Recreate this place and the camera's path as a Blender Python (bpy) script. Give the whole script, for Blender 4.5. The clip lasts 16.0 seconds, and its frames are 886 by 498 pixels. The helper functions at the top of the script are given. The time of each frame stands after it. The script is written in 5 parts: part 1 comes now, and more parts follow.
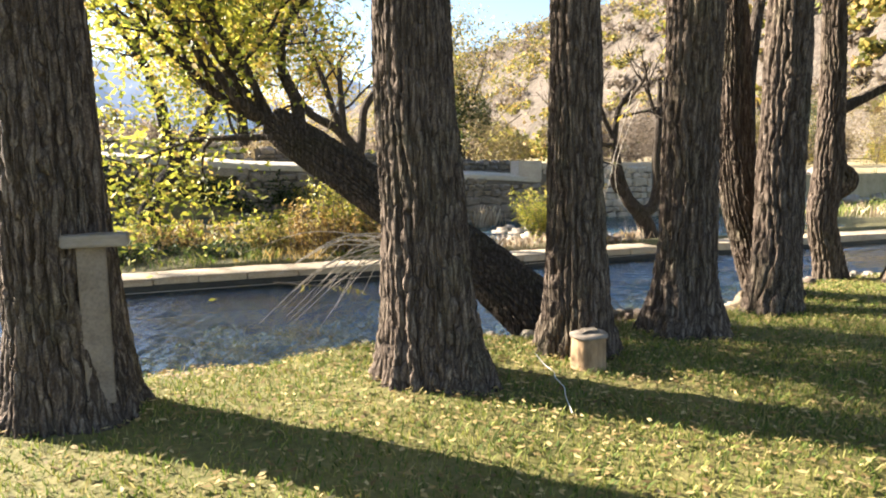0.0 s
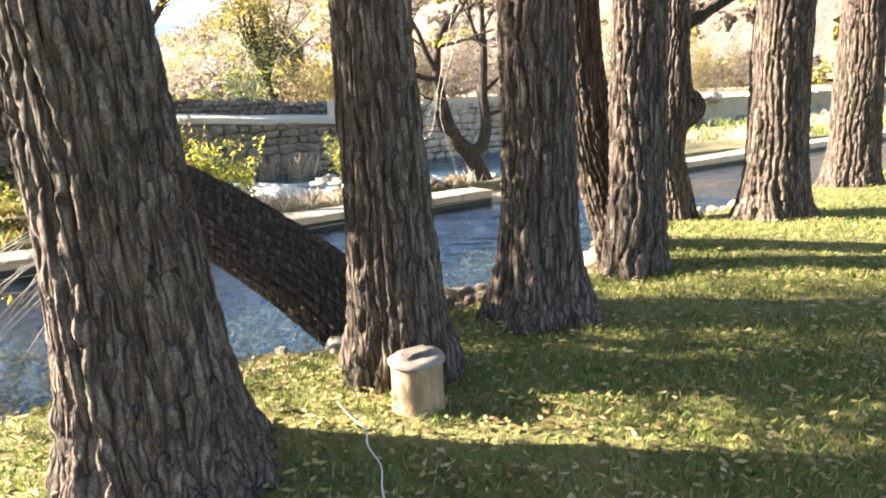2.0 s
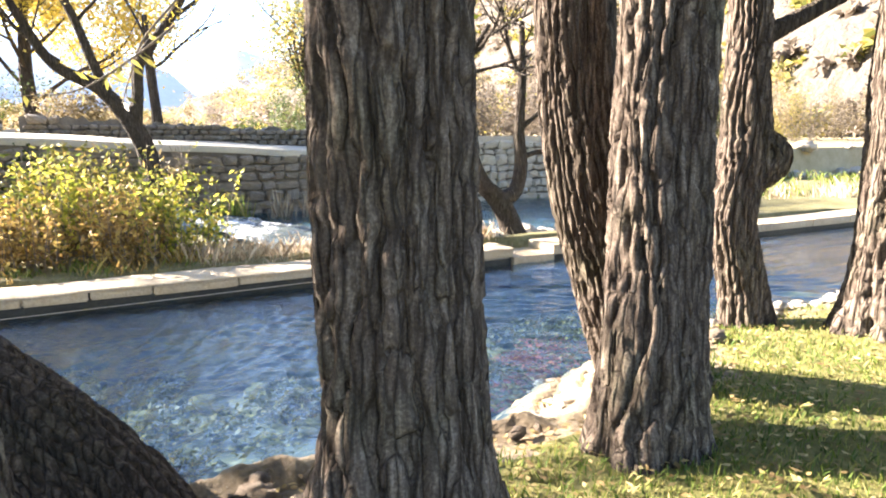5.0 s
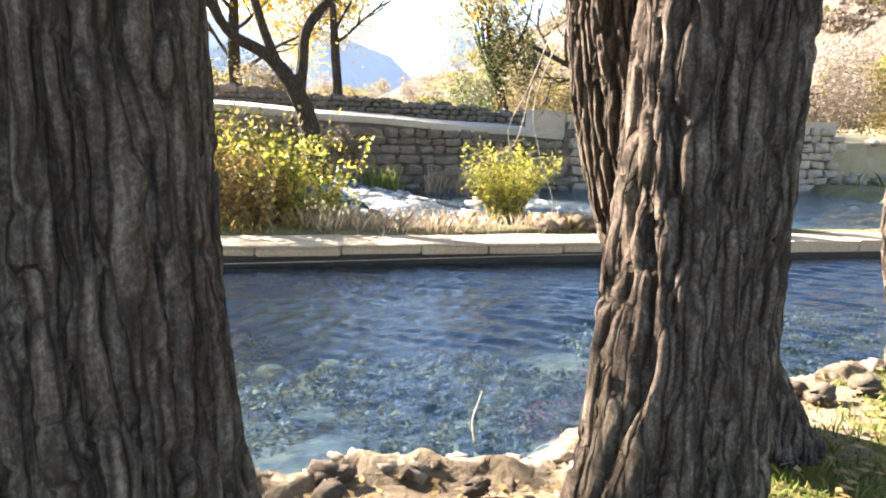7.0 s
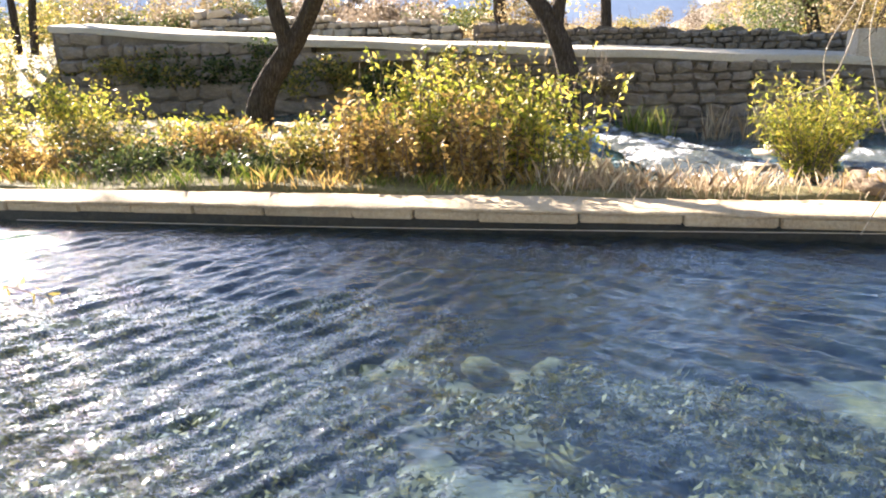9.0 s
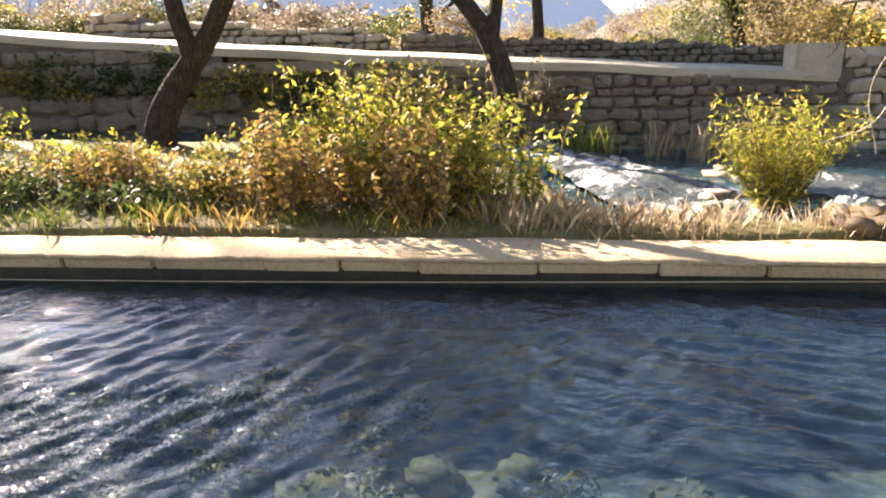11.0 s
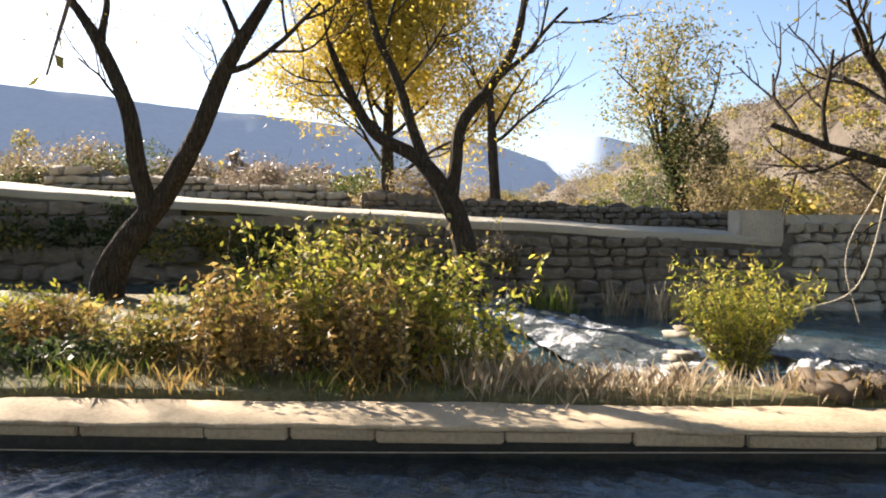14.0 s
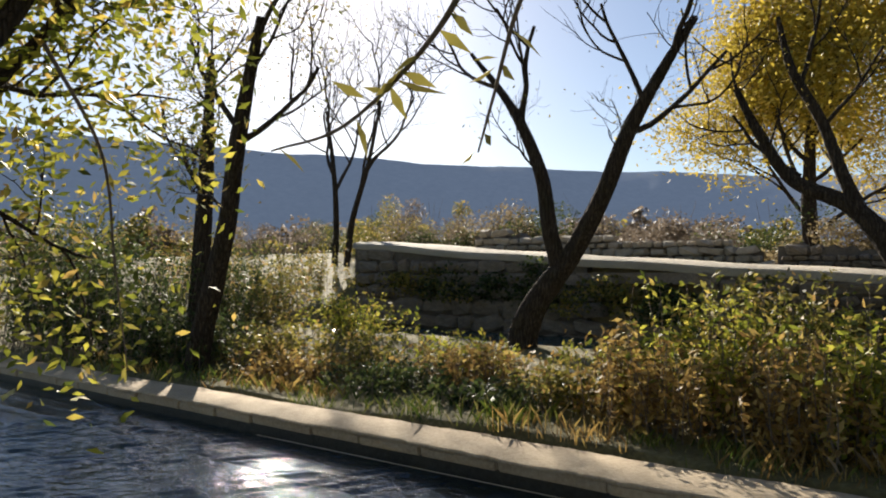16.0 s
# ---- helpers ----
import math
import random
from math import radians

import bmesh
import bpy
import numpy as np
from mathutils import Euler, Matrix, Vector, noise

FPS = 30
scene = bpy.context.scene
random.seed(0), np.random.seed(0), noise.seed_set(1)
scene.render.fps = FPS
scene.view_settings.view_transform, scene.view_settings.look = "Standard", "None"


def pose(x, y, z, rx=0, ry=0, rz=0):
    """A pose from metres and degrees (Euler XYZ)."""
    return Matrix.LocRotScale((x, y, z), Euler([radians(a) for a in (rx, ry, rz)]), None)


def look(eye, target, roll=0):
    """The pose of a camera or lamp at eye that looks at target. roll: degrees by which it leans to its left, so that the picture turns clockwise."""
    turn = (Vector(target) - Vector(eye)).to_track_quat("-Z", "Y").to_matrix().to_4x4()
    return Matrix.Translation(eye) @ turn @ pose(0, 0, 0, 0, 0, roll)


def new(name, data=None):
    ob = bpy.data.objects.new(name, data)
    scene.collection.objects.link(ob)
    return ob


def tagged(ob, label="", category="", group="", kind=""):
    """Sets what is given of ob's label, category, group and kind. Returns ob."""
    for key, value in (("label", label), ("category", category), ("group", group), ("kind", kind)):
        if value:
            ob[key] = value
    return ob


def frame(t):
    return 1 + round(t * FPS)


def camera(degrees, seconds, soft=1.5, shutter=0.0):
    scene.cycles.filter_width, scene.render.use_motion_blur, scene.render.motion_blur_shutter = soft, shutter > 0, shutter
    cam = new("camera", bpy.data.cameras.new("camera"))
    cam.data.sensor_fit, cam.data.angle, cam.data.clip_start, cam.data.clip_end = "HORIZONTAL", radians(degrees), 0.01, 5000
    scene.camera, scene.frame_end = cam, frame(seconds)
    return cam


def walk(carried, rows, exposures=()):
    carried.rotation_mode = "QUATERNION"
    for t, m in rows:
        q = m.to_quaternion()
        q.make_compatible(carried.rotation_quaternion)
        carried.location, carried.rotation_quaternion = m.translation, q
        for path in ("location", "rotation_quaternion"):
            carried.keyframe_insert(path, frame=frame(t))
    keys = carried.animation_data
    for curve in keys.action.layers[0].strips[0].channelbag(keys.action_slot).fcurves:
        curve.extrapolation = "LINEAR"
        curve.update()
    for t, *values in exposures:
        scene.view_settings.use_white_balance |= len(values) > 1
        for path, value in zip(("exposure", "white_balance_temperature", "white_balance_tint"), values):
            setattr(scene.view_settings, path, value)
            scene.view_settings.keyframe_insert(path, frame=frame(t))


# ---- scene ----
cam = camera(67.0, 16.0, soft=2.0)
PATH = [
    (0, (0.42, -0.12, 1.491), (1.114, 1.737, 1.23), -0.4),
    (0.5, (0.669, 0.265, 1.476), (1.526, 2.048, 1.184), -2.1),
    (1, (0.975, 0.667, 1.444), (1.856, 2.437, 1.139), -2.1),
    (1.5, (1.256, 1.035, 1.389), (2.229, 2.747, 1.044), -1.5),
    (2, (1.484, 1.378, 1.451), (2.589, 2.986, 1.008), -2.6),
    (2.5, (1.825, 1.661, 1.434), (2.809, 3.363, 1.069), -1.2),
    (3, (2.129, 1.894, 1.397), (3.0, 3.655, 1.025), -1.2),
    (3.5, (2.459, 2.157, 1.409), (3.38, 3.888, 1.015), -0.9),
    (4, (2.884, 2.39, 1.392), (3.718, 4.166, 1.002), -0.3),
    (4.5, (3.215, 2.507, 1.374), (4.109, 4.258, 1.007), -0.2),
    (4.7, (3.384, 2.629, 1.386), (4.326, 4.36, 1.046), -0.5),
    (7, (4.857, 3.306, 1.176), (5.245, 5.232, 0.798), 1.6),
    (7.5, (5.088, 3.638, 1.139), (5.185, 5.552, 0.569), -1.4),
    (8, (5.218, 4.04, 1.125), (5.116, 5.926, 0.468), -0.4),
    (8.5, (5.248, 4.379, 1.131), (4.841, 6.256, 0.572), -1.6),
    (11, (4.963, 5.787, 1.251), (4.769, 7.705, 0.716), -1.1),
    (11.5, (4.906, 6.028, 1.255), (5.013, 7.965, 0.769), -1.3),
    (12, (4.905, 6.03, 1.256), (5.155, 7.975, 0.864), -1.3),
    (12.5, (4.904, 6.024, 1.254), (5.237, 7.979, 0.998), -0.7),
    (13, (4.902, 6.035, 1.255), (5.317, 7.982, 1.057), -0.4),
    (13.5, (4.9, 6.042, 1.257), (5.137, 8.022, 1.109), -0.5),
    (14, (4.901, 6.038, 1.256), (4.835, 8.035, 1.172), 0.2),
    (14.5, (4.899, 6.038, 1.254), (4.409, 7.977, 1.228), 0.1),
    (15, (4.903, 6.038, 1.257), (4.094, 7.867, 1.259), 0.1),
    (15.5, (4.903, 6.04, 1.252), (3.92, 7.78, 1.333), 0.0),
    (16, (4.9, 6.045, 1.252), (3.742, 7.674, 1.334), 0.2),
]
EXPOSURE = [(0, 2.74, 6350, 14), (1.5, 3.26, 6250, 15), (2.5, 3.49, 6150, 15), (4.7, 3.64, 6150, 16), (7, 3.34, 6250, 17), (8.7, 3.2, 6450, 18), (11, 2.83, 6950, 20), (12.5, 2.78, 7050, 19), (13.5, 2.4, 6650, 17), (14.5, 1.85, 6500, 14), (16, 1.15, 6300, 12)]
walk(cam, [(t, look(eye, target, roll)) for t, eye, target, roll in PATH], EXPOSURE)

# ---------------------------------------------------------------- light
SUN_AZ, SUN_EL = 46.0, 26.0          # degrees left of +y, degrees above the horizon
sun_way = Vector((-math.sin(radians(SUN_AZ)) * math.cos(radians(SUN_EL)),
                  math.cos(radians(SUN_AZ)) * math.cos(radians(SUN_EL)), math.sin(radians(SUN_EL))))
world = bpy.data.worlds.new("sky")
scene.world = world
world.use_nodes = True
wn = world.node_tree
sky = wn.nodes.new("ShaderNodeTexSky")
sky.sky_type, sky.sun_disc = "NISHITA", False
sky.sun_elevation, sky.sun_rotation = radians(SUN_EL), radians(-SUN_AZ)
sky.air_density, sky.dust_density, sky.ozone_density = 1.0, 0.5, 1.6
wn.nodes["Background"].inputs[1].default_value = 0.05
wn.links.new(sky.outputs[0], wn.nodes["Background"].inputs[0])
sun = new("sun", bpy.data.lights.new("sun", "SUN"))
sun.data.energy, sun.data.angle, sun.data.color = 5.0, radians(0.6), (1.0, 0.9, 0.74)
sun.matrix_world = look(sun_way * 60, (0, 0, 0))

# ---------------------------------------------------------------- materials


def shader(name):
    m = bpy.data.materials.new(name)
    m.use_nodes = True
    return m, m.node_tree, m.node_tree.nodes["Principled BSDF"]


def add(tree, kind, **values):
    n = tree.nodes.new(kind)
    for key, value in values.items():
        n.inputs[key].default_value = value
    return n


def ramp(tree, source, stops):
    n = tree.nodes.new("ShaderNodeValToRGB")
    e = n.color_ramp.elements
    while len(e) < len(stops):
        e.new(0.5)
    for item, (place, colour) in zip(e, stops):
        item.position, item.color = place, (*colour, 1)
    tree.links.new(source, n.inputs[0])
    return n.outputs[0]


def coords(tree, stretch=(1, 1, 1)):
    c = tree.nodes.new("ShaderNodeTexCoord")
    m = tree.nodes.new("ShaderNodeMapping")
    m.inputs["Scale"].default_value = stretch
    tree.links.new(c.outputs["Object"], m.inputs[0])
    return m.outputs[0]


def noise_tex(tree, where, scale, detail=4, rough=0.6):
    n = add(tree, "ShaderNodeTexNoise", Scale=scale, Detail=detail, Roughness=rough)
    tree.links.new(where, n.inputs["Vector"])
    return n.outputs["Fac"]


def mix(tree, fac, a, b, mode="MIX"):
    n = tree.nodes.new("ShaderNodeMix")
    n.data_type, n.blend_type = "RGBA", mode
    for slot, v in ((0, fac), (6, a), (7, b)):
        if isinstance(v, (int, float)):
            n.inputs[slot].default_value = v
        elif isinstance(v, tuple):
            n.inputs[slot].default_value = (*v, 1)
        else:
            tree.links.new(v, n.inputs[slot])
    return n.outputs[2]


def bump(tree, b, height, strength=0.5, distance=0.02):
    n = add(tree, "ShaderNodeBump", Strength=strength, Distance=distance)
    tree.links.new(height, n.inputs["Height"])
    tree.links.new(n.outputs[0], b.inputs["Normal"])


def mottled(name, stops, scale=3.0, fine=40.0, rough=0.9, relief=0.5, depth=0.02, stretch=(1, 1, 1), blend=0.55):
    """A rough natural surface: broad patches, fine grain, relief."""
    m, t, b = shader(name)
    w = coords(t, stretch)
    broad, grain = noise_tex(t, w, scale, 5), noise_tex(t, w, fine, 5, 0.7)
    both = mix(t, blend, broad, grain)
    t.links.new(ramp(t, both, stops), b.inputs["Base Color"])
    b.inputs["Roughness"].default_value = rough
    b.inputs["Specular IOR Level"].default_value = 0.25
    bump(t, b, grain, relief, depth)
    return m


def leafy(name, stops, rough=0.55, through_light=0.45):
    """Leaves: each one takes its own colour; some light passes through."""
    m, t, b = shader(name)
    g = t.nodes.new("ShaderNodeNewGeometry")
    colour = ramp(t, g.outputs["Random Per Island"], stops)
    t.links.new(colour, b.inputs["Base Color"])
    b.inputs["Roughness"].default_value = rough
    b.inputs["Specular IOR Level"].default_value = 0.3
    tr = t.nodes.new("ShaderNodeBsdfTranslucent")
    t.links.new(colour, tr.inputs[0])
    mx = t.nodes.new("ShaderNodeMixShader")
    mx.inputs[0].default_value = through_light
    out = t.nodes["Material Output"]
    t.links.new(b.outputs[0], mx.inputs[1])
    t.links.new(tr.outputs[0], mx.inputs[2])
    t.links.new(mx.outputs[0], out.inputs[0])
    return m


def bark_material(name, dark, mid, pale):
    """Thick bark: long plates parted by dark furrows, grain and a little moss."""
    m, t, b = shader(name)
    w2 = coords(t)
    warp = add(t, "ShaderNodeTexNoise", Scale=5.0, Detail=3.0)
    t.links.new(w2, warp.inputs["Vector"])
    pull = t.nodes.new("ShaderNodeVectorMath")
    pull.operation = "MULTIPLY_ADD"
    t.links.new(warp.outputs["Color"], pull.inputs[0])
    pull.inputs[1].default_value = (0.045, 0.045, 0.12)
    t.links.new(w2, pull.inputs[2])
    squash = t.nodes.new("ShaderNodeMapping")
    squash.inputs["Scale"].default_value = (1, 1, 0.11)
    t.links.new(pull.outputs[0], squash.inputs[0])
    cells = add(t, "ShaderNodeTexVoronoi", Scale=25.0)
    cells.feature = "DISTANCE_TO_EDGE"
    t.links.new(squash.outputs[0], cells.inputs["Vector"])
    plate = ramp(t, cells.outputs["Distance"], [(0.0, (0.28, 0.28, 0.28)), (0.12, (0.72, 0.72, 0.72)), (0.32, (1, 1, 1))])
    furrow, broad, grain = noise_tex(t, squash.outputs[0], 34, 6, 0.7), noise_tex(t, w2, 2.2, 4), noise_tex(t, w2, 95, 4, 0.7)
    skin = ramp(t, mix(t, 0.4, furrow, grain), [(0.34, dark), (0.5, mid), (0.66, pale)])
    colour = mix(t, plate, tuple(q * 0.8 for q in dark), skin)
    moss = ramp(t, broad, [(0.5, (1, 1, 1)), (0.75, (0.75, 0.85, 0.68))])
    t.links.new(mix(t, 0.8, colour, moss, "MULTIPLY"), b.inputs["Base Color"])
    b.inputs["Roughness"].default_value = 0.95
    b.inputs["Specular IOR Level"].default_value = 0.12
    bump(t, b, mix(t, 0.35, plate, furrow), 1.0, 0.03)
    return m


def water_material(name, tint, ripple, scale, gloss=0.03, murk=0.12, murk_colour=(0.03, 0.08, 0.09)):
    m, t, b = shader(name)
    t.nodes.remove(b)
    layers = []
    for turn, size, seed in ((24, 1.0, 0.0), (-14, 1.35, 7.0)):
        place = t.nodes.new("ShaderNodeTexCoord")
        spin = t.nodes.new("ShaderNodeMapping")
        spin.inputs["Rotation"].default_value = (0, 0, radians(-turn))
        spin.inputs["Location"].default_value = (seed, seed, 0)
        squeeze = t.nodes.new("ShaderNodeMapping")
        squeeze.inputs["Scale"].default_value = (0.34, 1.9, 1.0)
        t.links.new(place.outputs["Object"], spin.inputs[0])
        t.links.new(spin.outputs[0], squeeze.inputs[0])
        wave = add(t, "ShaderNodeTexNoise", Scale=scale * size, Detail=2.0, Roughness=0.45, Distortion=0.6)
        t.links.new(squeeze.outputs[0], wave.inputs["Vector"])
        layers.append(wave.outputs["Fac"])
    bp = add(t, "ShaderNodeBump", Strength=ripple, Distance=0.09)
    t.links.new(mix(t, 0.45, layers[0], layers[1]), bp.inputs["Height"])
    glossy = add(t, "ShaderNodeBsdfGlossy", Roughness=gloss)
    t.links.new(bp.outputs[0], glossy.inputs["Normal"])
    clear = t.nodes.new("ShaderNodeBsdfTransparent")
    clear.inputs[0].default_value = (*tint, 1)
    cloud = t.nodes.new("ShaderNodeBsdfDiffuse")
    cloud.inputs[0].default_value = (*murk_colour, 1)
    under = t.nodes.new("ShaderNodeMixShader")
    under.inputs[0].default_value = murk
    facing = add(t, "ShaderNodeLayerWeight", Blend=0.5)
    t.links.new(bp.outputs[0], facing.inputs["Normal"])
    power = t.nodes.new("ShaderNodeMath")
    power.operation = "POWER"
    power.inputs[1].default_value = 4.2
    t.links.new(facing.outputs["Facing"], power.inputs[0])
    fres = t.nodes.new("ShaderNodeMath")
    fres.operation = "MULTIPLY_ADD"
    fres.inputs[1].default_value, fres.inputs[2].default_value = 0.92, 0.045
    t.links.new(power.outputs[0], fres.inputs[0])
    top = t.nodes.new("ShaderNodeMixShader")
    t.links.new(clear.outputs[0], under.inputs[1])
    t.links.new(cloud.outputs[0], under.inputs[2])
    t.links.new(fres.outputs[0], top.inputs[0])
    t.links.new(under.outputs[0], top.inputs[1])
    t.links.new(glossy.outputs[0], top.inputs[2])
    t.links.new(top.outputs[0], t.nodes["Material Output"].inputs[0])
    return m


def rapids_material(name):
    """Shallow running water: dark gloss broken by long streaks of foam."""
    m, t, b = shader(name)
    c = t.nodes.new("ShaderNodeTexCoord")
    turned = t.nodes.new("ShaderNodeMapping")
    turned.inputs["Rotation"].default_value = (0, 0, radians(20))
    t.links.new(c.outputs["Object"], turned.inputs[0])
    drawn = t.nodes.new("ShaderNodeMapping")
    drawn.inputs["Scale"].default_value = (1.0, 0.28, 1.0)
    t.links.new(turned.outputs[0], drawn.inputs[0])
    streak, broad, bubbles = noise_tex(t, drawn.outputs[0], 5.5, 6, 0.65), noise_tex(t, turned.outputs[0], 0.9, 2), noise_tex(t, turned.outputs[0], 28, 4, 0.7)
    white = ramp(t, mix(t, 0.35, mix(t, 0.25, streak, bubbles), broad), [(0.49, (0, 0, 0)), (0.62, (1, 1, 1))])
    t.links.new(mix(t, white, (0.055, 0.065, 0.06), (0.78, 0.79, 0.80)), b.inputs["Base Color"])
    t.links.new(mix(t, white, (0.12, 0.12, 0.12), (0.6, 0.6, 0.6)), b.inputs["Roughness"])
    bump(t, b, mix(t, 0.5, streak, bubbles), 0.9, 0.05)
    return m


BARK = bark_material("bark", (0.024, 0.017, 0.012), (0.105, 0.079, 0.06), (0.29, 0.235, 0.18))
BARK_DARK = bark_material("bark_dark", (0.02, 0.016, 0.013), (0.07, 0.055, 0.042), (0.15, 0.12, 0.095))
TWIG = mottled("twig_bark", [(0.3, (0.10, 0.08, 0.06)), (0.7, (0.26, 0.21, 0.16))], 8, 60)
TWIG_PALE = mottled("twig_pale", [(0.3, (0.30, 0.26, 0.20)), (0.7, (0.52, 0.46, 0.37))], 8, 60)
LAWN = mottled("lawn_soil", [(0.3, (0.05, 0.055, 0.014)), (0.5, (0.13, 0.12, 0.034)), (0.7, (0.25, 0.20, 0.085))], 1.1, 22, relief=0.9, depth=0.03)
DIRT = mottled("bank_dirt", [(0.3, (0.085, 0.062, 0.038)), (0.5, (0.20, 0.152, 0.096)), (0.72, (0.36, 0.295, 0.20))], 2.5, 25, relief=0.9, depth=0.03)
BED = mottled("canal_bed", [(0.40, (0.018, 0.026, 0.034)), (0.47, (0.04, 0.052, 0.048)), (0.54, (0.085, 0.09, 0.055)), (0.64, (0.24, 0.22, 0.15))], 1.4, 6, relief=0.4, blend=0.2)
ISLAND = mottled("island_soil", [(0.3, (0.06, 0.05, 0.025)), (0.5, (0.16, 0.14, 0.06)), (0.7, (0.30, 0.25, 0.13))], 1.6, 20, relief=0.9, depth=0.04)
FIELD = mottled("dry_field", [(0.3, (0.18, 0.15, 0.07)), (0.5, (0.32, 0.26, 0.14)), (0.7, (0.44, 0.36, 0.22))], 0.15, 2.5)
GRASS = leafy("grass_blades", [(0.0, (0.045, 0.085, 0.012)), (0.4, (0.11, 0.155, 0.022)), (0.75, (0.22, 0.225, 0.045)), (1.0, (0.38, 0.31, 0.125))], 0.75, 0.35)
LITTER = leafy("dry_leaves", [(0.0, (0.12, 0.075, 0.03)), (0.5, (0.27, 0.19, 0.07)), (1.0, (0.46, 0.36, 0.17))], 0.8, 0.25)
STONE = mottled("wall_stone", [(0.3, (0.10, 0.082, 0.062)), (0.5, (0.215, 0.18, 0.14)), (0.7, (0.35, 0.30, 0.24))], 3.0, 30, relief=0.9)
RUBBLE = mottled("bank_rubble", [(0.3, (0.11, 0.08, 0.055)), (0.5, (0.26, 0.20, 0.145)), (0.7, (0.42, 0.35, 0.26))], 4.0, 28, relief=1.0, depth=0.03)
ALGAE = mottled("algae_stone", [(0.3, (0.035, 0.042, 0.022)), (0.5, (0.085, 0.09, 0.045)), (0.7, (0.20, 0.19, 0.095))], 5.0, 30, relief=0.8)
MORTAR = mottled("wall_core", [(0.3, (0.07, 0.06, 0.05)), (0.7, (0.18, 0.155, 0.125))], 3.0, 18)
PALE_STONE = mottled("pale_stone", [(0.3, (0.26, 0.22, 0.165)), (0.5, (0.40, 0.345, 0.27)), (0.7, (0.54, 0.48, 0.39))], 2.0, 30, relief=0.8)
CONCRETE = mottled("old_concrete", [(0.28, (0.22, 0.165, 0.105)), (0.5, (0.42, 0.335, 0.225)), (0.72, (0.54, 0.445, 0.315))], 1.1, 30, relief=0.8, depth=0.015)
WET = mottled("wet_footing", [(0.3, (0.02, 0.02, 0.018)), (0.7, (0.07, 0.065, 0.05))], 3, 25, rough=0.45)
GRAVEL = mottled("path_gravel", [(0.3, (0.30, 0.265, 0.20)), (0.55, (0.44, 0.395, 0.31)), (0.8, (0.56, 0.51, 0.42))], 0.8, 30, relief=0.8, depth=0.03)
CUT_WOOD = mottled("cut_wood", [(0.3, (0.12, 0.075, 0.04)), (0.5, (0.27, 0.18, 0.10)), (0.7, (0.42, 0.30, 0.18))], 6, 30, stretch=(1, 1, 0.25))
PLANK = mottled("grey_plank", [(0.3, (0.13, 0.105, 0.08)), (0.7, (0.31, 0.265, 0.21))], 5, 40, stretch=(0.2, 1, 1))
CORD = mottled("pale_cord", [(0.3, (0.5, 0.48, 0.44)), (0.7, (0.7, 0.68, 0.63))], 20, 80)
WATER = water_material("canal_water", (0.68, 0.78, 0.82), 0.3, 9.0, 0.02, 0.035, (0.10, 0.24, 0.50))
STREAM = water_material("stream_water", (0.5, 0.75, 0.82), 0.8, 5.0, 0.06, 0.22, (0.10, 0.20, 0.25))
FOAM = mottled("foam", [(0.36, (0.14, 0.16, 0.16)), (0.48, (0.55, 0.57, 0.58)), (0.6, (0.84, 0.84, 0.84))], 5, 40, rough=0.7, relief=1.0, depth=0.05)
RAPIDS = rapids_material("rapids")
WEED = leafy("water_weed", [(0.0, (0.02, 0.028, 0.012)), (0.6, (0.055, 0.06, 0.02)), (0.9, (0.10, 0.10, 0.035)), (1.0, (0.24, 0.22, 0.08))], 0.6, 0.3)
WEED_RED = leafy("red_weed", [(0.0, (0.10, 0.025, 0.02)), (1.0, (0.26, 0.085, 0.06))], 0.6, 0.3)
LEAF_YELLOW = leafy("leaf_yellow", [(0.0, (0.30, 0.24, 0.03)), (0.5, (0.52, 0.39, 0.045)), (1.0, (0.70, 0.55, 0.11))])
LEAF_LIME = leafy("leaf_lime", [(0.0, (0.08, 0.11, 0.02)), (0.4, (0.29, 0.31, 0.04)), (0.78, (0.58, 0.53, 0.075)), (1.0, (0.58, 0.39, 0.11))])
LEAF_OLIVE = leafy("leaf_olive", [(0.0, (0.05, 0.06, 0.015)), (0.4, (0.19, 0.18, 0.04)), (0.8, (0.38, 0.31, 0.07)), (1.0, (0.44, 0.27, 0.095))])
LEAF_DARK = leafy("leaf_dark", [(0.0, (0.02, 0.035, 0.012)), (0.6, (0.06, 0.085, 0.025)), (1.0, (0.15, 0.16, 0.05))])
LEAF_RUST = leafy("leaf_rust", [(0.0, (0.12, 0.09, 0.04)), (0.5, (0.24, 0.185, 0.095)), (1.0, (0.36, 0.295, 0.165))])
LEAF_BROWN = leafy("leaf_brown", [(0.0, (0.12, 0.07, 0.025)), (0.5, (0.36, 0.23, 0.07)), (1.0, (0.56, 0.42, 0.13))])
LEAF_HILL = leafy("leaf_hill", [(0.0, (0.10, 0.08, 0.055)), (0.5, (0.17, 0.135, 0.10)), (1.0, (0.25, 0.20, 0.15))])
REED = leafy("dry_reed", [(0.0, (0.22, 0.15, 0.09)), (0.5, (0.40, 0.31, 0.20)), (1.0, (0.58, 0.49, 0.35))], 0.8, 0.3)
HILL_BROWN = mottled("hill_scrub", [(0.30, (0.055, 0.047, 0.035)), (0.48, (0.12, 0.098, 0.074)), (0.7, (0.20, 0.165, 0.13))], 0.05, 0.6, relief=1.0, depth=2.0)
# Aerial haze is painted into the mountain: bluish colour here, glow below.
HILL_HAZE = mottled("far_mountain_haze", [(0.3, (0.15, 0.20, 0.27)), (0.7, (0.22, 0.27, 0.34))], 0.004, 0.05, relief=0.0)

